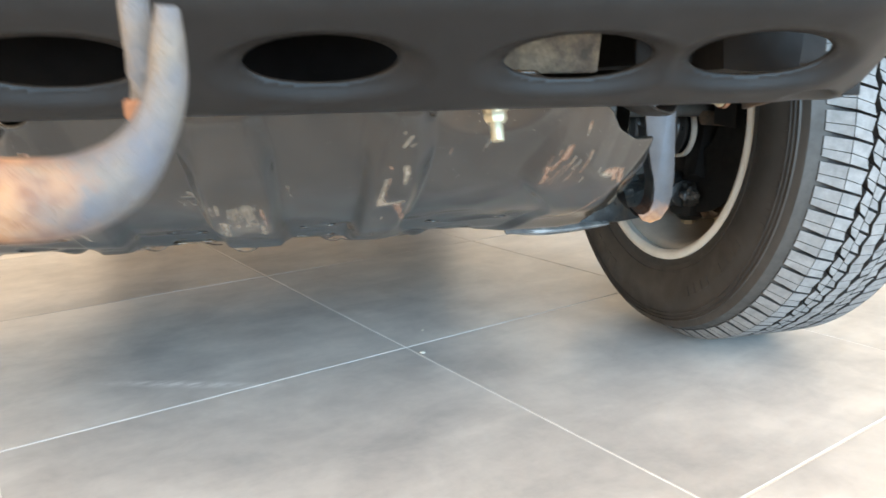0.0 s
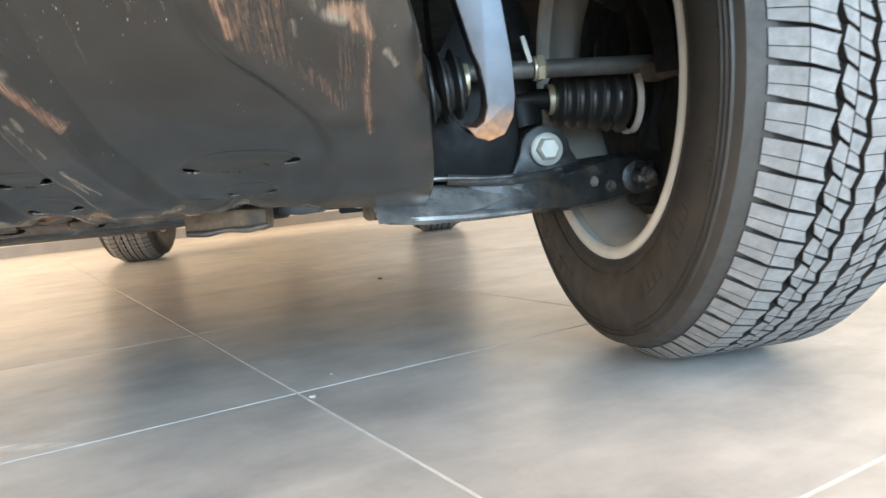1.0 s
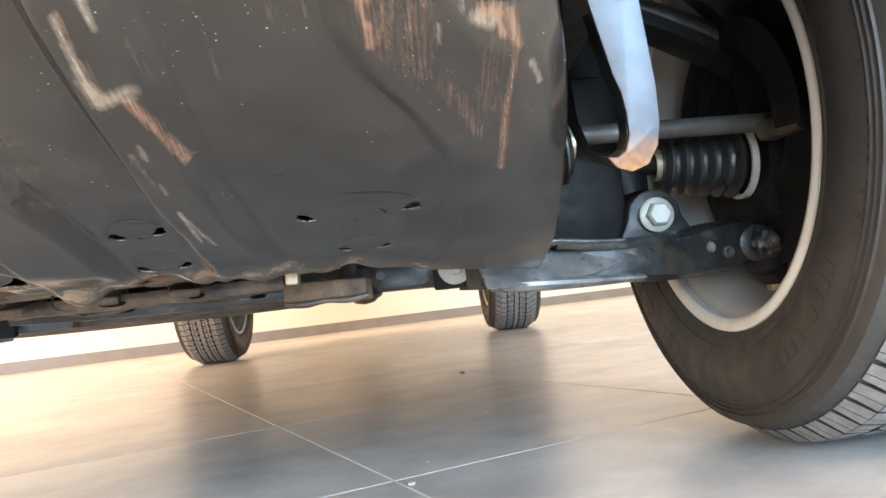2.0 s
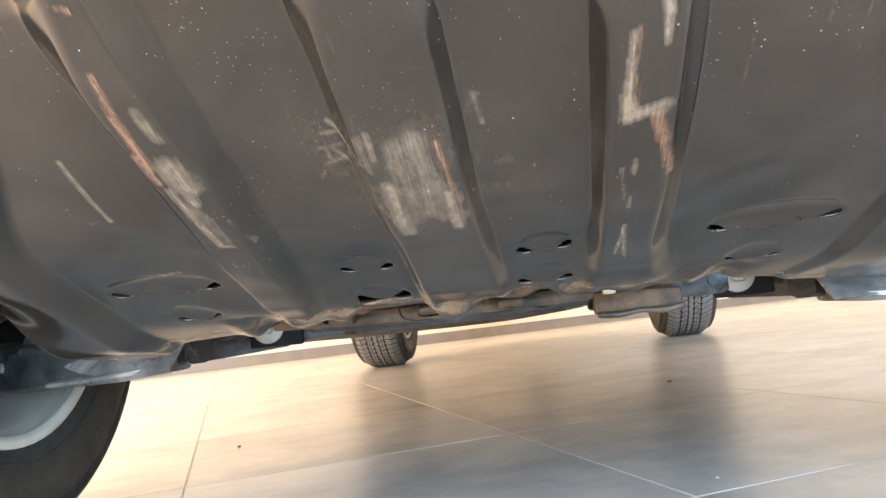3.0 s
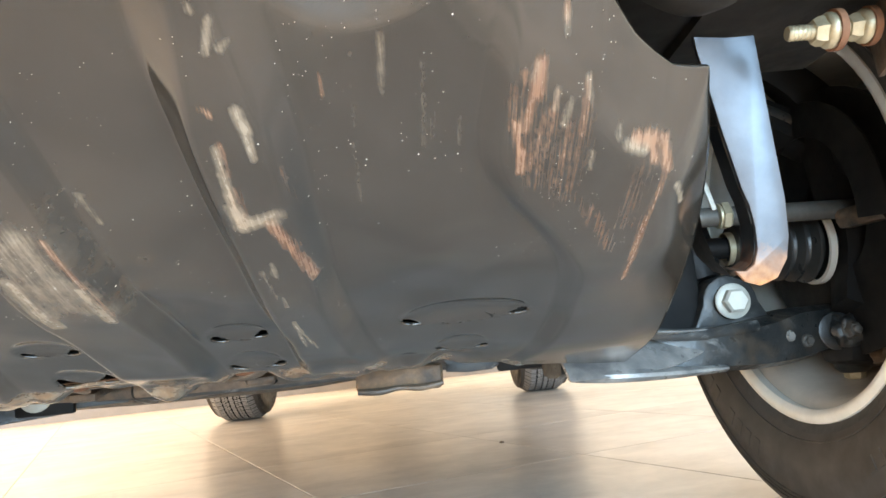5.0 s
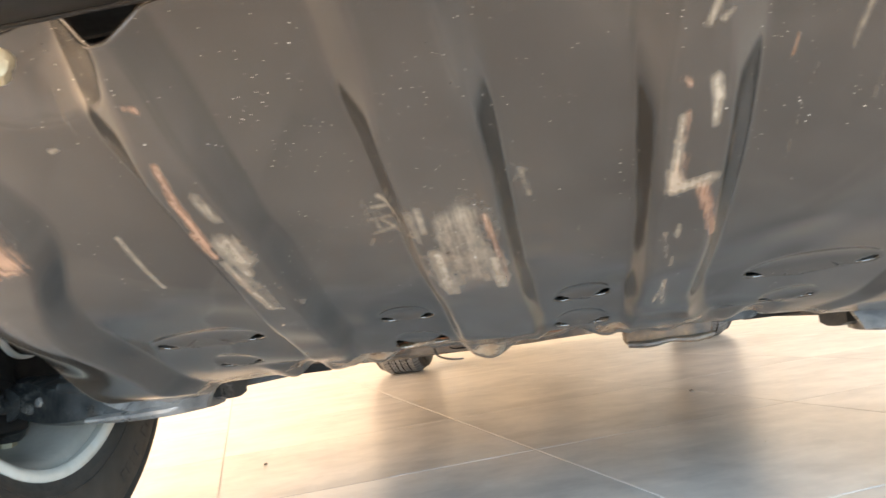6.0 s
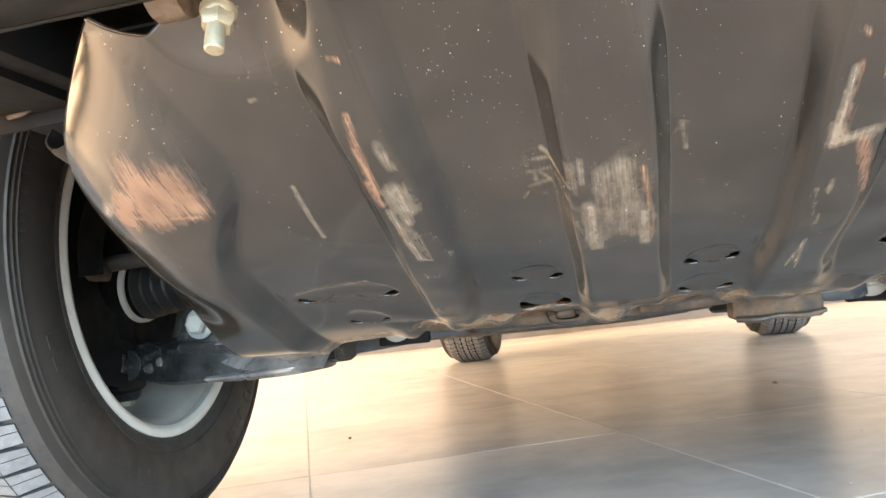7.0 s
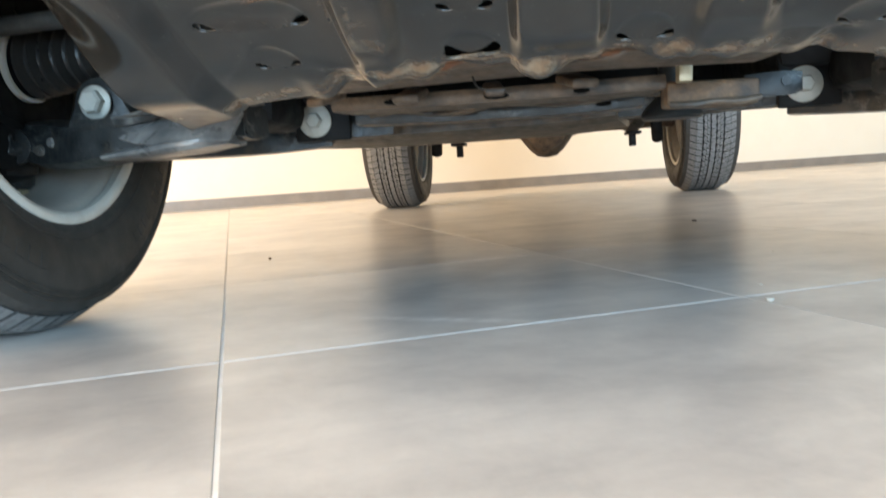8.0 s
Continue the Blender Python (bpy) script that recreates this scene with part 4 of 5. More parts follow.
for bx in (0.075, 0.155, -0.02):
    part("rivet", lathe([(0, 0.0055), (0.002, 0.005), (0.0035, 0.003), (0.004, 0)], 14, along((bx, -0.7475, 0.486), (bx, -0.7485, 0.486))), WHITE, beam)

# the tow hook and its hanger, close under the bumper
hook_bar = part("tow_hook", sweep([(-0.0950, -0.950, 0.4440, 0.010, 0.010), (-0.0670, -0.944, 0.4260, 0.0105, 0.0105), (-0.0350, -0.936, 0.4125, 0.0105, 0.0105), (-0.0130, -0.929, 0.4095, 0.0105, 0.0105),
                                   (0.0010, -0.925, 0.4140, 0.0092, 0.0092), (0.0100, -0.922, 0.4240, 0.0064, 0.0064), (0.0150, -0.921, 0.4360, 0.0054, 0.0054), (0.0165, -0.921, 0.4480, 0.0044, 0.0044), (0.0172, -0.921, 0.4570, 0.0030, 0.0030)],
                                  16, 6), WORN, truck, "worn grey tow hook with rust stains")
part("hanger", sweep([(0.0075, -0.908, 0.4260, 0.0042, 0.0042), (0.0070, -0.908, 0.4490, 0.0042, 0.0042), (0.0050, -0.905, 0.5040, 0.0042, 0.0042)], 10, 4), WORN, hook_bar)
part("collar", lathe([(0, 0.0052), (0.001, 0.0062), (0.005, 0.0062), (0.006, 0.0052)], 16, along((0.0075, -0.908, 0.4275), (0.0075, -0.908, 0.4295)), close=True), RUST, hook_bar, "rusty collar")

# ---------------------------------------------------------------- underbody
part("floor_pan", box((1.50, 3.75, 0.05), Matrix.Translation((CX, 2.30, 0.555)), 0.02), BLACK, truck, "black underbody floor pan")
part("engine_cover", box((0.62, 1.15, 0.20), Matrix.Translation((CX, 0.36, 0.43)), 0.03), BLACK, truck, "black engine and gearbox cover")
part("body_shell", box((1.84, 4.90, 0.34), Matrix.Translation((CX, 1.85, 0.97)), 0.09), BEAM, truck, "dark lower body of the truck")
part("bay_wall", box((1.10, 0.62, 0.28), Matrix.Translation((CX, -0.36, 0.665)), 0.02), BLACK, truck, "black engine bay underside")
for s in (-1, 1):
    part("frame_rail", sweep([side(s, 0.40, -0.60, 0.475, 0.035, 0.035), side(s, 0.40, -0.30, 0.47, 0.035, 0.04), side(s, 0.40, 0.30, 0.44, 0.035, 0.05), side(s, 0.46, 1.0, 0.44, 0.035, 0.055), side(s, 0.47, 2.2, 0.45, 0.035, 0.055),
                              side(s, 0.47, 2.9, 0.56, 0.035, 0.05), side(s, 0.47, 3.9, 0.54, 0.035, 0.05)], 12, 6, 1.0), BLACK, truck, "black boxed chassis rail")
    part("wheel_arch", prism([(-0.475, 0.18), (-0.46, 0.22), (-0.32, 0.36), (-0.1, 0.42), (0.1, 0.42), (0.32, 0.36), (0.46, 0.22), (0.50, 0.02), (0.52, 0.02), (0.48, 0.24), (0.34, 0.38), (0.1, 0.44), (-0.1, 0.44), (-0.34, 0.38), (-0.48, 0.24),
                (-0.495, 0.18)], 0.32, Matrix.Translation((CX + s * 0.76 - 0.16, 0, 0.385)) @ pose(0, 0, 0, 90, 0, 90)), BLACK, truck, "black plastic wheel arch liner")


# ---------------------------------------------------------------- crossmembers behind the plate
cross = part("crossmember", sweep([(-0.37, 0.30, 0.246, 0.10, 0.018), (-0.28, 0.36, 0.246, 0.17, 0.020), (-0.14, 0.385, 0.246, 0.185, 0.0205), (0.02, 0.385, 0.2465, 0.185, 0.0205), (0.125, 0.37, 0.250, 0.17, 0.018)], 16, 6, 1.0), DIRTY, truck,
             "mud-stained steel crossmember")
part("upper_flange", sweep([(-0.27, -0.16, 0.266, 0.050, 0.006), (-0.12, -0.18, 0.267, 0.050, 0.007), (0.04, -0.18, 0.268, 0.055, 0.006), (0.20, -0.165, 0.264, 0.045, 0.006)], 12, 6, 1.0), DIRTY, cross)
part("front_rib", sweep([(-0.24, -0.01, 0.257, 0.035, 0.008), (-0.12, -0.03, 0.253, 0.040, 0.008), (0.04, -0.03, 0.252, 0.040, 0.008), (0.12, -0.02, 0.254, 0.035, 0.008)], 12, 6, 1.0), DIRTY, cross)
part("middle_rib", sweep([(-0.25, 0.12, 0.252, 0.030, 0.010), (-0.12, 0.11, 0.247, 0.030, 0.010), (0.04, 0.11, 0.246, 0.030, 0.010), (0.12, 0.11, 0.249, 0.030, 0.010)], 12, 6, 1.0), ARM, cross)
for k in range(4):
    part("gusset", box((0.022 + 0.008 * (k % 2), 0.05, 0.010), pose(-0.235 + 0.088 * k, -0.10 + 0.02 * (k % 3), 0.2590 - 0.002 * (k % 2), 14, 0, 13 * k - 19), 0.004), DIRTY, cross)
# ragged mud-caked edges between the plate and the crossmember
for x0, x1, yy, zz, mat in ((-0.27, -0.10, -0.212, 0.262, DIRTY), (-0.11, 0.07, -0.236, 0.266, RUST), (0.03, 0.19, -0.225, 0.262, DIRTY), (-0.22, 0.13, 0.045, 0.248, DIRTY)):
    pts = [(x0 + (x1 - x0) * i / 9, yy + 0.010 * math.sin(i * 2.1 + x0 * 40), zz + 0.004 * math.sin(i * 1.7 + x1 * 50), 0.013 + 0.006 * math.sin(i * 2.9), 0.003) for i in range(10)]
    part("ragged_edge", sweep(pts, 8, 4, 0.6), mat, cross)
# drain slots are not cut: black lenses stand in for their shade
for sx, sy, sz, ln in ((-0.17, -0.062, 0.2535, 0.017), (-0.055, -0.073, 0.2500, 0.022), (0.035, -0.073, 0.2490, 0.014), (-0.10, 0.079, 0.2460, 0.020), (0.07, 0.079, 0.2450, 0.016)):
    hole = [(0.62 * ln * math.cos(a), 0.0032 * math.sin(a)) for a in np.linspace(0, 2 * math.pi, 20, endpoint=False)]
    part("drain_slot", prism(hole, 0.004, pose(sx, sy, sz, 90, 0, 0)), VOID, cross, "black lens for the shade in a drain slot")
part("wire_end", sweep([(-0.072, -0.17, 0.262, 0.0011, 0.0011), (-0.066, -0.185, 0.249, 0.0011, 0.0011), (-0.052, -0.192, 0.244, 0.0010, 0.0010), (-0.040, -0.195, 0.2435, 0.0008, 0.0008)], 6, 5), BOOT, cross, "thin black wire end")
part("gearbox_guard", box((0.66, 0.06, 0.24), Matrix.Translation((CX - 0.03, 0.47, 0.365)), 0.01), BLACK, truck, "black gearbox guard behind the crossmember")
part("mount_block", box((0.094, 0.06, 0.026), pose(0.173, -0.03, 0.2385, 0, 2, -3), 0.004), BROWN, truck, "brown dusty mounting block")
part("block_tab", box((0.014, 0.022, 0.020), pose(0.140, -0.075, 0.2590, 0, 2, 0), 0.002), ZINC, truck)
rear_bar = part("rear_crossmember", sweep([(-0.33, 0.21, 0.250, 0.035, 0.020), (-0.10, 0.28, 0.256, 0.035, 0.020), (0.12, 0.28, 0.256, 0.035, 0.020), (0.34, 0.21, 0.252, 0.035, 0.020)], 12, 6, 1.0), ARM, truck, "blue-black rear suspension crossmember")
for s in (-1, 1):
    part("gearbox_side", box((0.20, 0.30, 0.22), Matrix.Translation(side(s, 0.385, 0.29, 0.385)), 0.02), BLACK, truck, "black final drive housing")
    # bracket widened as a black filler that stops light from behind
    part("rail_drop", box((0.19, 0.17, 0.235), Matrix.Translation(side(s, 0.446, 0.11, 0.362)), 0.02), BLACK, truck, "black suspension bracket, widened to fill the dark gap")
part("block_lip", sweep([(0.128, -0.058, 0.2280, 0.007, 0.0035), (0.150, -0.062, 0.2265, 0.008, 0.0040), (0.172, -0.060, 0.2285, 0.006, 0.0030), (0.197, -0.062, 0.2270, 0.008, 0.0040), (0.219, -0.058, 0.2300, 0.006, 0.0030)], 10, 6, 0.5), DIRTY, truck, "rust-brown ragged lip of the mounting block")
holes_plate = part("side_plate", prism([(-0.070, -0.002), (-0.045, -0.005), (-0.014, -0.004), (-0.006, 0.000), (-0.006, 0.022), (-0.030, 0.024), (-0.070, 0.022)], 0.003, pose(0.296, 0.03, 0.240, 90, 0, 0), 0.0008), ARM, truck, "grey-blue plate with small holes")
# dark discs set on the plate for the shade in its holes
for hx in (0.231, 0.272):
    part("bolt_hole", lathe([(0, 0.0055), (0.001, 0.0055), (0.001, 0)], 16, along((hx, 0.0262, 0.252), (hx, 0.02, 0.252))), BOOT, holes_plate)
part("bump_stop", lathe([(-0.004, 0), (-0.004, 0.040), (0.000, 0.044), (0.006, 0.043), (0.016, 0.036), (0.026, 0.024), (0.038, 0.018), (0.075, 0.018)], 28, along((0.180, 0.24, 0.232), (0.180, 0.24, 0.30))), BOOT, truck, "black rubber dome")


# ---------------------------------------------------------------- front suspension
def bellows(p, q, r0, r1, n):
    length = (Vector(q) - Vector(p)).length
    prof = [(0, 0), (0, r0 * 0.8)]
    for k in range(n):
        t = (k + 0.5) / n
        r = r0 + (r1 - r0) * t
        prof += [(length * (k + 0.12) / n, r * 0.74), (length * (k + 0.42) / n, r), (length * (k + 0.58) / n, r), (length * (k + 0.88) / n, r * 0.74)]
    prof += [(length, r1 * 0.8), (length, 0)]
    return lathe(prof, 36, along(p, q))


def lump(c, size, seed):
    """A rough cast lump."""
    bm = bmesh.new()
    bmesh.ops.create_icosphere(bm, subdivisions=4, radius=1.0)
    for v in bm.verts:
        n = noise.noise(v.co * 1.7 + Vector((seed, 0, 0))) * 0.30 + noise.noise(v.co * 4.5 + Vector((0, seed, 0))) * 0.10
        p = Vector([math.copysign(abs(q) ** 0.8, q) for q in v.co]) * (1 + n)
        v.co = Vector(c) + Vector((p.x * size[0], p.y * size[1], p.z * size[2]))
    for f in bm.faces:
        f.smooth = True
    return bm


def band(p, q, r, w):
    return lathe([(0, r * 0.9), (0, r), (w, r), (w, r * 0.9)], 32, along(p, q), close=True)


for s in (1, -1):
    arm = part("lower_arm", sweep([back(s, 0.315, -0.138, 0.243, 0.020, 0.017), back(s, 0.385, -0.116, 0.243, 0.022, 0.018), back(s, 0.46, -0.105, 0.240, 0.034, 0.022), back(s, 0.53, -0.075, 0.237, 0.034, 0.025),
                                   back(s, 0.60, -0.035, 0.243, 0.032, 0.030), back(s, 0.665, -0.012, 0.250, 0.026, 0.024), back(s, 0.715, 0.0, 0.255, 0.022, 0.018)], 14, 7, 0.85), ARM, truck, "grimy blue-black lower suspension arm")
    part("rear_leg", sweep([back(s, 0.335, 0.185, 0.248, 0.030, 0.022), back(s, 0.42, 0.13, 0.240, 0.030, 0.020), back(s, 0.50, 0.04, 0.240, 0.032, 0.022), back(s, 0.575, -0.03, 0.243, 0.030, 0.026)], 12, 6, 0.85), ARM, arm)
    part("web", sweep([back(s, 0.40, 0.0, 0.243, 0.07, 0.006), back(s, 0.50, 0.0, 0.243, 0.06, 0.006), back(s, 0.60, 0.0, 0.247, 0.03, 0.006)], 10, 4, 0.9), ARM, arm)
    part("upper_sheet", sweep([back(s, 0.315, -0.165, 0.262, 0.036, 0.0024), back(s, 0.375, -0.150, 0.264, 0.036, 0.0024), back(s, 0.43, -0.130, 0.260, 0.030, 0.0024), back(s, 0.49, -0.105, 0.259, 0.020, 0.0024)], 10, 7, 0.8), FLANGE, arm, "bright grey upper sheet of the arm")
    part("saddle_sheet", sweep([back(s, 0.320, -0.176, 0.238, 0.020, 0.002), back(s, 0.375, -0.166, 0.240, 0.023, 0.002), back(s, 0.43, -0.144, 0.243, 0.021, 0.002), back(s, 0.49, -0.112, 0.252, 0.011, 0.002)], 10, 7, 0.8, up=(0, -0.7, 0.7)), FLANGE, arm, "bright grey saddle of the arm")
    part("lower_sheet", sweep([back(s, 0.332, -0.150, 0.228, 0.030, 0.007), back(s, 0.37, -0.150, 0.224, 0.036, 0.007), back(s, 0.42, -0.132, 0.221, 0.036, 0.006), back(s, 0.48, -0.105, 0.219, 0.034, 0.004)], 12, 7, 0.5), FLANGE, arm, "bright grey lower sheet of the arm")
    for ey in (-0.056, -0.022):
        part("fork_ear", lathe([(0, 0), (0, 0.021), (0.001, 0.023), (0.007, 0.023), (0.008, 0.021), (0.008, 0)], 24, along(back(s, 0.654, ey, 0.243), back(s, 0.654, ey + 1, 0.243))), ARM, arm)
    part("stiffener", sweep([back(s, 0.445, -0.138, 0.240, 0.003, 0.008), back(s, 0.475, -0.131, 0.237, 0.003, 0.017), back(s, 0.51, -0.114, 0.238, 0.003, 0.017), back(s, 0.565, -0.088, 0.241, 0.003, 0.012)], 8, 6, 0.8), ARM, arm)
    part("sheet_bolt", hex_bolt(back(s, 0.585, -0.076, 0.243), back(s, 0.588, -0.084, 0.243), 0.006, 0.009), FLANGE, arm)
    part("edge_flange", sweep([back(s, 0.40, -0.155, 0.262, 0.004, 0.006), back(s, 0.47, -0.136, 0.255, 0.004, 0.006), back(s, 0.54, -0.108, 0.258, 0.004, 0.006)], 8, 5, 0.7), ARM, arm)
    part("fork_block", box((0.078, 0.060, 0.058), pose(*back(s, 0.690, -0.036, 0.228), 0, 8 * s, 10 * s), 0.012), BLACK, arm, "black ball joint block")
    part("block_stud", hex_bolt(back(s, 0.660, -0.070, 0.244), back(s, 0.659, -0.084, 0.244), 0.008, 0.011, 0.006), ROD, arm)
    part("sheet_rivet", hex_bolt(back(s, 0.612, -0.066, 0.236), back(s, 0.613, -0.074, 0.236), 0.005, 0.008), ROD, arm)
    part("joint_casting", lump(back(s, 0.706, -0.056, 0.226), (0.036, 0.026, 0.024), 3), DIRTY, arm, "rust-stained lumpy casting of the ball joint")
    part("joint_lug", lump(back(s, 0.664, -0.060, 0.244), (0.020, 0.016, 0.019), 5), ARM, arm, "grimy lug with a bolt")
    part("joint_boot", lathe([(0, 0), (0, 0.017), (0.004, 0.021), (0.010, 0.019), (0.014, 0.022), (0.021, 0.017), (0.024, 0)], 22, along(back(s, 0.690, -0.052, 0.258), back(s, 0.693, -0.052, 0.29))), BOOT, arm, "black rubber ball joint boot")
    part("cotter_nut", hex_bolt(back(s, 0.716, -0.060, 0.210), back(s, 0.718, -0.064, 0.192), 0.009, 0.012, 0.008), ZINC, arm)
    part("arm_bolt", hex_bolt(back(s, 0.655, -0.038, 0.240), back(s, 0.657, -0.052, 0.240), 0.0085, 0.013), ARM, arm)
    part("ball_joint", lathe([(0, 0), (0, 0.016), (0.006, 0.022), (0.03, 0.026), (0.05, 0.026), (0.062, 0.018), (0.07, 0.018)], 24, along(back(s, 0.695, -0.004, 0.192), back(s, 0.695, -0.004, 0.30))), ARM, arm, "grimy ball joint")
    part("ball_joint_nut", hex_bolt(back(s, 0.695, -0.004, 0.200), back(s, 0.695, -0.004, 0.184), 0.011, 0.015), ZINC, arm)
    part("front_pivot_washer", hex_bolt(back(s, 0.376 if s < 0 else 0.356, -0.150, 0.261), back(s, 0.376 if s < 0 else 0.356, -0.163, 0.261), 0.010, 0.021), WHITE, arm, "pale zinc cam washer")
    part("rear_pivot_washer", hex_bolt((0.331 if s > 0 else -0.325, 0.148, 0.2565), (0.331 if s > 0 else -0.325, 0.134, 0.2565), 0.010, 0.0235), WHITE, arm, "pale zinc cam washer")
    part("pivot_bracket", box((0.080, 0.012, 0.075), pose(*side(s, 0.328, 0.156, 0.265), 0, 0, 0), 0.004), BLACK, arm)
    # damper
    ear = [(0.034 * math.cos(a), 0.034 * math.sin(a)) for a in np.linspace(0.0, math.pi, 13)] + [(-0.046, -0.024), (-0.058, -0.040), (-0.050, -0.046), (0.056, -0.046), (0.060, -0.038), (0.044, -0.018)]
    damper = part("damper", lathe([(0, 0), (0, 0.026), (0.02, 0.031), (0.10, 0.033), (0.11, 0.046), (0.30, 0.046), (0.30, 0)], 28, along(back(s, 0.525, -0.010, 0.315), back(s, 0.475, 0.04, 0.60))), BLACK, truck,
                  "black damper with a pale flange bolt")
    part("eye_bracket", prism(ear, 0.05, Matrix.Translation(back(s, 0.537, -0.012, 0.286)) @ pose(0, 0, 0, 90), 0.003), ARM, damper)
    part("bolt", hex_bolt(back(s, 0.537, -0.063, 0.287), back(s, 0.537, -0.079, 0.287), 0.0135, 0.0215), WHITE, damper, "pale zinc flange bolt")
    # drive shaft with its boots
    shaft = part("drive_shaft", rod(side(s, 0.30, 0.055, 0.365), side(s, 0.60, 0.052, 0.358), 0.014), BLACK, truck, "black drive shaft with ribbed rubber boot")
    part("boot", bellows(side(s, 0.592, 0.052, 0.357), side(s, 0.694, 0.050, 0.352), 0.038, 0.049, 6), BOOT, shaft, "black ribbed rubber boot")
    part("small_clamp", band(side(s, 0.584, 0.052, 0.357), side(s, 0.60, 0.052, 0.357), 0.021, 0.010), ZINC, shaft)
    part("large_clamp", band(side(s, 0.694, 0.050, 0.352), side(s, 0.74, 0.050, 0.352), 0.051, 0.008), LIP, shaft, "pale steel boot clamp")
    part("joint_housing", lathe([(0, 0), (0, 0.040), (0.05, 0.043), (0.06, 0.030), (0.06, 0)], 32, along(side(s, 0.702, 0.050, 0.352), side(s, 0.80, 0.049, 0.352))), BLACK, shaft)
    part("rust_ring", band(side(s, 0.730, 0.050, 0.352), side(s, 0.78, 0.050, 0.352), 0.0460, 0.007), RUST, shaft)
    # steering
    tie = part("tie_rod", rod(back(s, 0.44, -0.098, 0.380), back(s, 0.715, -0.088, 0.374), 0.0115), ROD, truck, "grey steel tie rod with lock nut")
    part("lock_nut", hex_bolt(back(s, 0.519, -0.098, 0.3785), back(s, 0.533, -0.098, 0.3785), 0.0145, 0.015), ZINC, tie)
    part("clip", box((0.006, 0.003, 0.034), pose(*back(s, 0.512, -0.103, 0.400), 0, -14 * s, 0), 0.001), WHITE, tie)
    part("rack_boot", bellows(back(s, 0.29, -0.100, 0.355), back(s, 0.435, -0.098, 0.368), 0.060, 0.042, 9), BOOT, tie, "black ribbed steering rack boot")
    part("rack_clamp", band(back(s, 0.434, -0.098, 0.372), back(s, 0.45, -0.098, 0.372), 0.020, 0.009), ZINC, tie)
    # hub carrier in front of the brake
    part("hub_carrier", sweep([side(s, 0.712, 0.0, 0.262, 0.022, 0.024), side(s, 0.752, 0.02, 0.33, 0.028, 0.045), side(s, 0.752, 0.02, 0.42, 0.030, 0.050), side(s, 0.70, 0.02, 0.54, 0.02, 0.025), side(s, 0.62, 0.01, 0.60, 0.018, 0.02)], 12, 6, 0.7, up=(1, 0, 0)), BLACK, truck,
         "black cast hub carrier")
    upper = part("upper_arm", sweep([side(s, 0.44, 0.03, 0.580, 0.020, 0.016), side(s, 0.56, 0.035, 0.555, 0.026, 0.020), side(s, 0.66, 0.045, 0.515, 0.030, 0.022), side(s, 0.735, 0.05, 0.470, 0.026, 0.022), side(s, 0.765, 0.05, 0.445, 0.018, 0.018)], 14, 6, 0.8), BLACK, truck, "black forged upper suspension arm")
    part("arm_rib", sweep([side(s, 0.57, 0.012, 0.560, 0.004, 0.006), side(s, 0.66, 0.016, 0.520, 0.004, 0.006), side(s, 0.73, 0.024, 0.478, 0.004, 0.006)], 8, 5, 0.6), ARM, upper)
    part("steering_arm", sweep([side(s, 0.70, -0.03, 0.372, 0.016, 0.012), side(s, 0.715, -0.09, 0.372, 0.014, 0.012)], 10, 4, 0.6), DIRTY, truck)
    # the right bracket is enlarged as black backing for the beam's dark oval hole
    part("beam_bracket", box((0.18, 0.20, 0.09), pose(*side(s, 0.405, -0.455, 0.490), 0, 0, 0), 0.006) if s > 0 else box((0.085, 0.20, 0.045), pose(*side(s, 0.392, -0.50, 0.470), 0, 0, 0), 0.006), BLACK, truck, "black beam mounting bracket")

# galvanised tie-down on one chassis rail, its top leaning forward
TILT = Matrix.Translation((0, -0.41, 0.295)) @ Matrix.Rotation(radians(13), 4, "X") @ Matrix.Translation((0, 0.41, -0.295))
HOOK_EDGE = [(0.380, 0.466), (0.385, 0.437), (0.397, 0.391), (0.4085, 0.351), (0.4130, 0.340), (0.4160, 0.326), (0.4170, 0.312), (0.4145, 0.3025), (0.409, 0.2985), (0.402, 0.2995)]
tie_down = part("tie_down_hook", prism(HOOK_EDGE + [(0.4085, 0.2918), (0.418, 0.2885), (0.429, 0.2925), (0.4355, 0.304), (0.4375, 0.3185), (0.4360, 0.343), (0.4290, 0.389), (0.4225, 0.435), (0.4180, 0.462), (0.4140, 0.466)],
                                       0.004, TILT @ Matrix.Translation((0, -0.418, 0)) @ pose(0, 0, 0, 90), 0.0008), GALV_TIP, truck, "bright galvanised tie-down hook with rusty tip")


def ribbon(edge, y0, y1, thick, m):
    """A sheet that stands back from an outline in the x-z plane."""
    bm = bmesh.new()
    rows = [(bm.verts.new((x, y0, z)), bm.verts.new((x, y1, z))) for x, z in edge]
    faces = [bm.faces.new((a[0], a[1], b[1], b[0])) for a, b in zip(rows, rows[1:])]
    bmesh.ops.solidify(bm, geom=faces, thickness=thick)
    bmesh.ops.recalc_face_normals(bm, faces=bm.faces)
    bm.transform(m)
    return bm


part("folded_edge", ribbon(HOOK_EDGE[2:], -0.4175, -0.400, 0.0022, TILT), GALV_TIP, tie_down)
# same strap as the hook; coloured black for the shade it stands in
part("inner_return", ribbon([(0.431, 0.2950), (0.418, 0.2890), (0.404, 0.2940), (0.393, 0.3060), (0.386, 0.325), (0.382, 0.36), (0.380, 0.43)], -0.4135, -0.382, 0.0024, TILT), BLACK, tie_down, "back of the bent strap, its shade put in as black")

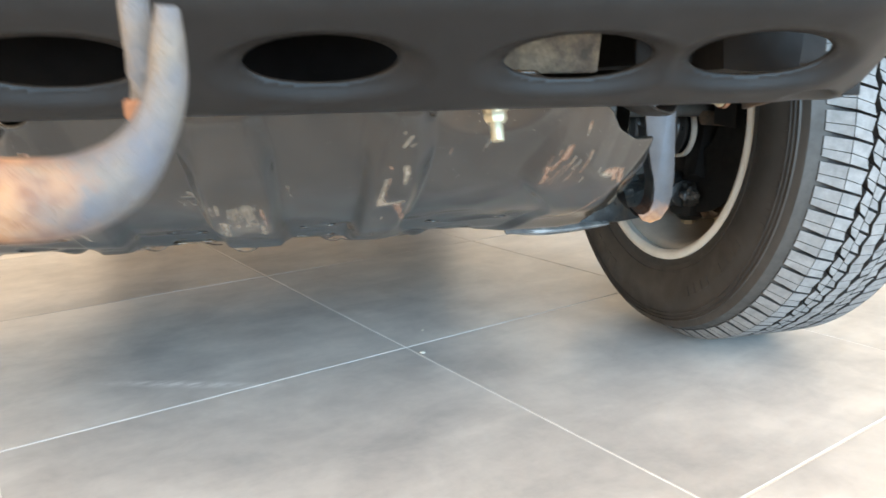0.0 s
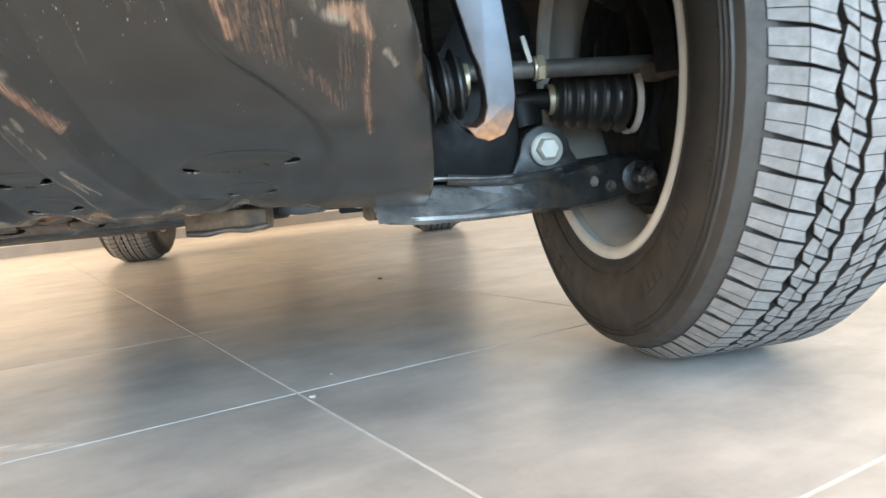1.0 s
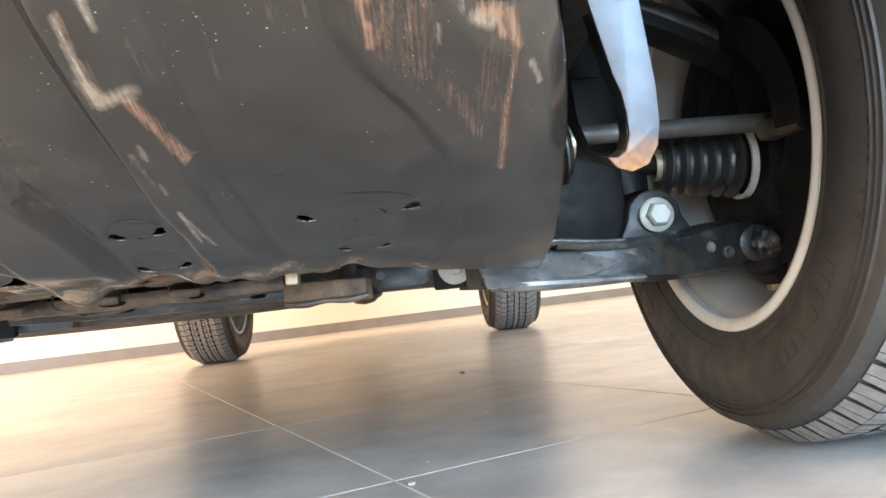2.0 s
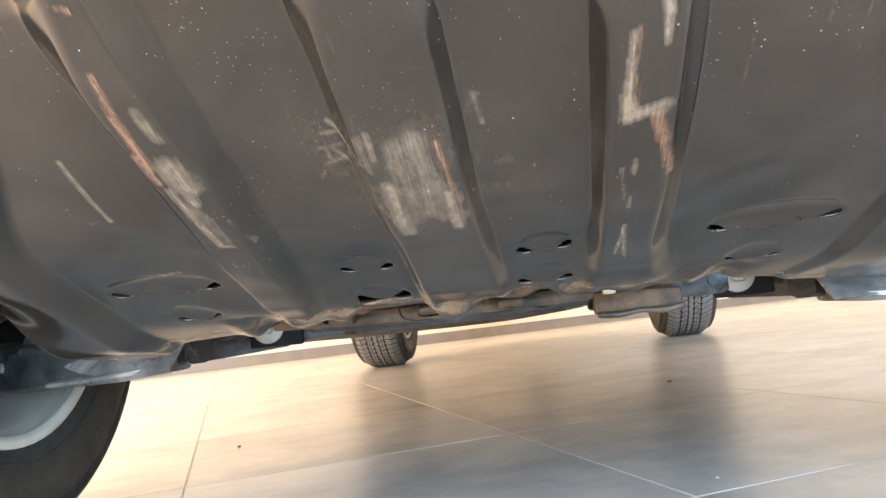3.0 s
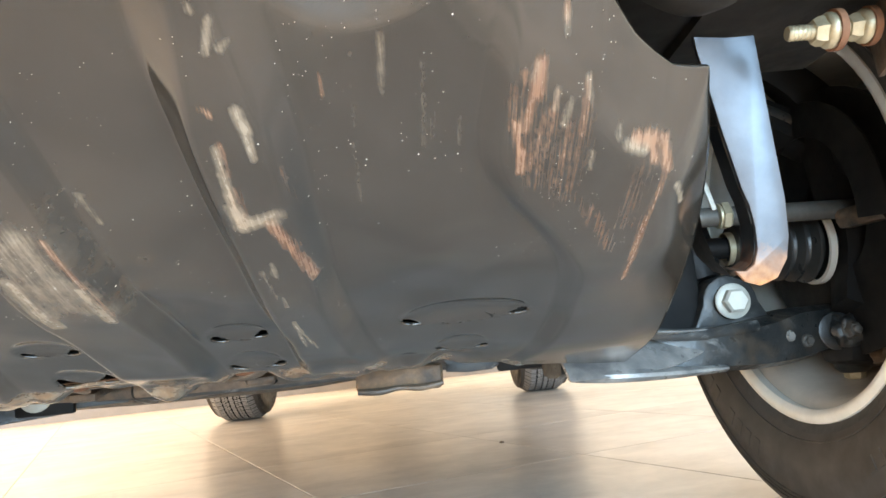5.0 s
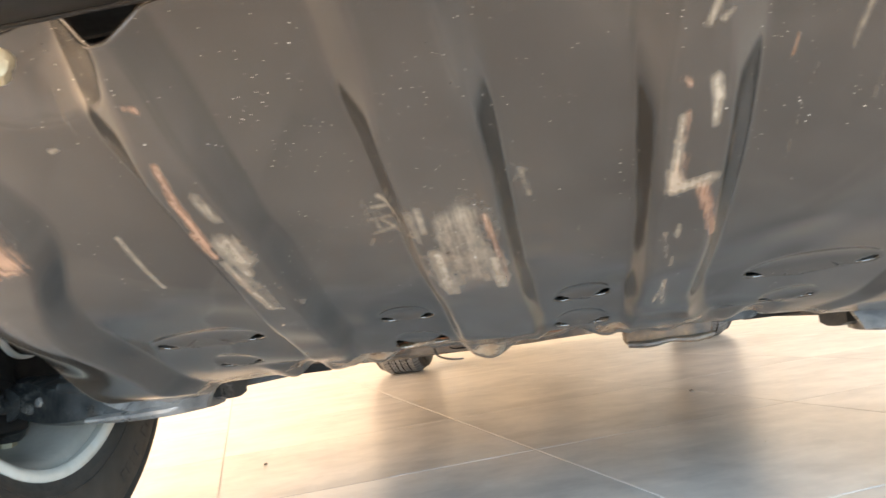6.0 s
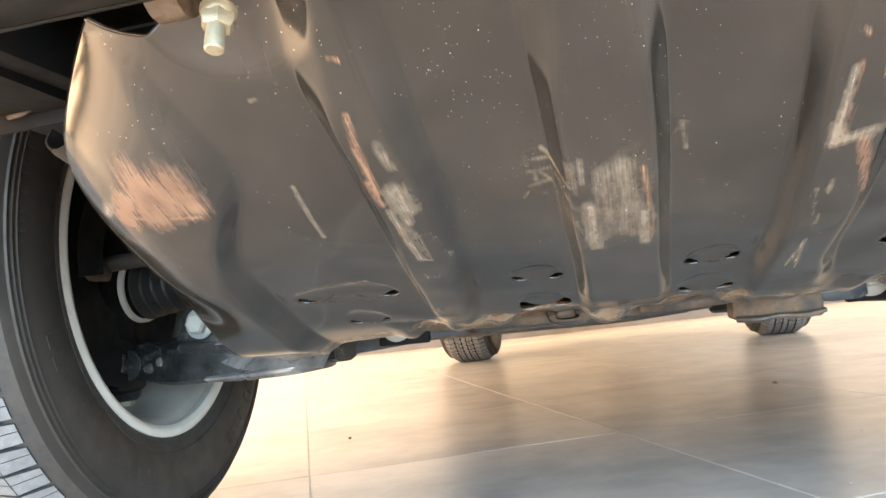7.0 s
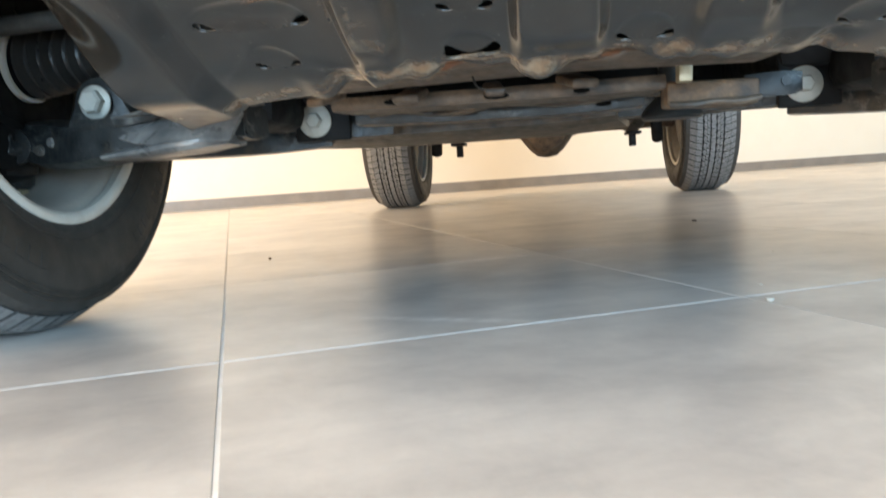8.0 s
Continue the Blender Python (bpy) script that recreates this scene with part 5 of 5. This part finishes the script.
# bolts of the beam brackets
for bx, by, bz in ((0.472, -0.474, 0.4290), (0.437, -0.497, 0.4190)):
    part("bracket_bolt", hex_bolt((bx + 0.006, by, bz), (bx - 0.005, by, bz), 0.0072, 0.010, 0.014), ZINC, truck, "zinc bolt with a rusty washer")
    part("bracket_washer", band((bx + 0.006, by, bz), (bx + 0.03, by, bz), 0.0115, 0.004), RUST, truck)
part("bolt_plate", prism([(-0.028, -0.02), (0.03, -0.028), (0.04, 0.03), (-0.02, 0.03)], 0.004, pose(0.488, -0.482, 0.432, 90, 0, 78), 0.001), DIRTY, truck)
# slotted bracket and bar on the other rail
bracket = part("slotted_bracket", prism([(-0.05, -0.025), (0.045, -0.018), (0.05, 0.02), (-0.05, 0.03)], 0.004, pose(-0.405, -0.495, 0.447, 90, 0, 8), 0.001), BLACK, truck, "black bracket with a rusty slotted hole")
part("slot_rim", sweep([(-0.400, -0.501, 0.458, 0.002, 0.002), (-0.385, -0.501, 0.455, 0.002, 0.002), (-0.379, -0.501, 0.446, 0.002, 0.002), (-0.386, -0.501, 0.438, 0.002, 0.002), (-0.402, -0.501, 0.436, 0.002, 0.002)], 8, 5), DIRTY, bracket)

# ---------------------------------------------------------------- rear axle
axle = part("rear_axle", rod((CX - 0.66, WHEELBASE, R), (CX + 0.66, WHEELBASE, R), 0.042), DIRTY, truck, "dark rusty rear axle tube")
part("differential", lathe([(-0.17, 0.045), (-0.135, 0.055), (-0.09, 0.115), (-0.05, 0.150), (0.0, 0.160), (0.05, 0.150), (0.09, 0.115), (0.135, 0.055), (0.17, 0.045)], 40, Matrix.Translation((CX + 0.01, WHEELBASE, R))), DIRTY, axle, "brown rusty differential housing")
part("cover", lathe([(0, 0.02), (0.006, 0.07), (0.02, 0.10), (0.03, 0.105), (0.05, 0.105)], 28, along((CX + 0.01, WHEELBASE - 0.18, R - 0.02), (CX + 0.01, WHEELBASE, R))), DIRTY, axle)
for s in (-1, 1):
    part("spring_plate", box((0.075, 0.13, 0.016), Matrix.Translation(side(s, 0.452, WHEELBASE, 0.315)), 0.004), BLACK, axle)
    part("shock_mount", box((0.035, 0.03, 0.075), Matrix.Translation(side(s, 0.450, WHEELBASE + 0.01, 0.285)), 0.005), BLACK, axle)
    part("leaf_spring", sweep([side(s, 0.452, WHEELBASE - 0.65, 0.47, 0.03, 0.007), side(s, 0.452, WHEELBASE - 0.35, 0.37, 0.03, 0.012), side(s, 0.452, WHEELBASE, 0.337, 0.03, 0.018), side(s, 0.452, WHEELBASE + 0.35, 0.37, 0.03, 0.012),
                               side(s, 0.452, WHEELBASE + 0.65, 0.48, 0.03, 0.007)], 8, 6, 1.0, up=(0, 0, 1)), BLACK, truck, "black steel leaf spring")
    part("rear_damper", rod(side(s, 0.56, WHEELBASE - 0.10, 0.27), side(s, 0.50, WHEELBASE - 0.40, 0.60), 0.028), BLACK, truck, "black rear damper")


# ---------------------------------------------------------------- litter on the floor
def crumb(x, y, size, material, label, flat=0.5):
    bm = bmesh.new()
    bmesh.ops.create_icosphere(bm, subdivisions=1, radius=size)
    for v in bm.verts:
        v.co *= 1 + 0.5 * (random.random() - 0.5)
        v.co.z *= flat
    lowest = min(v.co.z for v in bm.verts)
    bmesh.ops.translate(bm, verts=bm.verts, vec=(x, y, -lowest + 0.0002))
    return tagged(part("floor_chip", bm, material, None, smooth=False), label, "chip")


crumb(0.242, 0.003, 0.0052, WHITE, "small white chip lying on the tile joint", 0.45)
crumb(0.264, 0.119, 0.0028, WHITE, "tiny pale chip lying on the floor tile", 0.3)
crumb(0.379, 0.455, 0.0024, WHITE, "tiny pale chip lying on the floor tile", 0.4)
crumb(-0.637, 0.735, 0.0050, DIRTY, "small dark crumb lying on the floor tile", 0.5)
crumb(0.383, 1.155, 0.0070, DIRTY, "small dark crumb lying on the floor tile", 0.5)


# ---------------------------------------------------------------- floor tiles
def tile_mesh():
    g, c, d = TILE_SIZE / 2 - 0.0017, 0.0006, 0.012
    bm = bmesh.new()
    rings = [[bm.verts.new((sx * e, sy * e, z)) for sx, sy in ((-1, -1), (1, -1), (1, 1), (-1, 1))] for e, z in ((g, -d), (g, -c * 0.8), (g - c, 0.0))]
    for p, q in zip(rings, rings[1:]):
        for k in range(4):
            bm.faces.new((p[k], p[(k + 1) % 4], q[(k + 1) % 4], q[k]))
    bm.faces.new(rings[-1])
    me = bpy.data.meshes.new("tile")
    bm.to_mesh(me)
    bm.free()
    me.materials.append(TILE)
    return me


tile_data = tile_mesh()
outer = bmesh.new()
for i in range(-12, 12):
    for j in range(-12, 10):
        m = Matrix.Translation(T_ORIGIN) @ TILE_T @ Matrix.Translation(((i + 0.5) * TILE_SIZE, (j + 0.5) * TILE_SIZE, 0))
        if -9 <= i <= 6 and -4 <= j <= 8:
            ob = new("tile", tile_data)
            ob.parent = floor
            ob.matrix_basis = m
        else:
            g = TILE_SIZE / 2 - 0.0016
            outer.faces.new([outer.verts.new(m @ Vector((sx * g, sy * g, 0))) for sx, sy in ((-1, -1), (1, -1), (1, 1), (-1, 1))])
tagged(part("outer_tiles", outer, TILE, floor, smooth=False), kind="stuff")
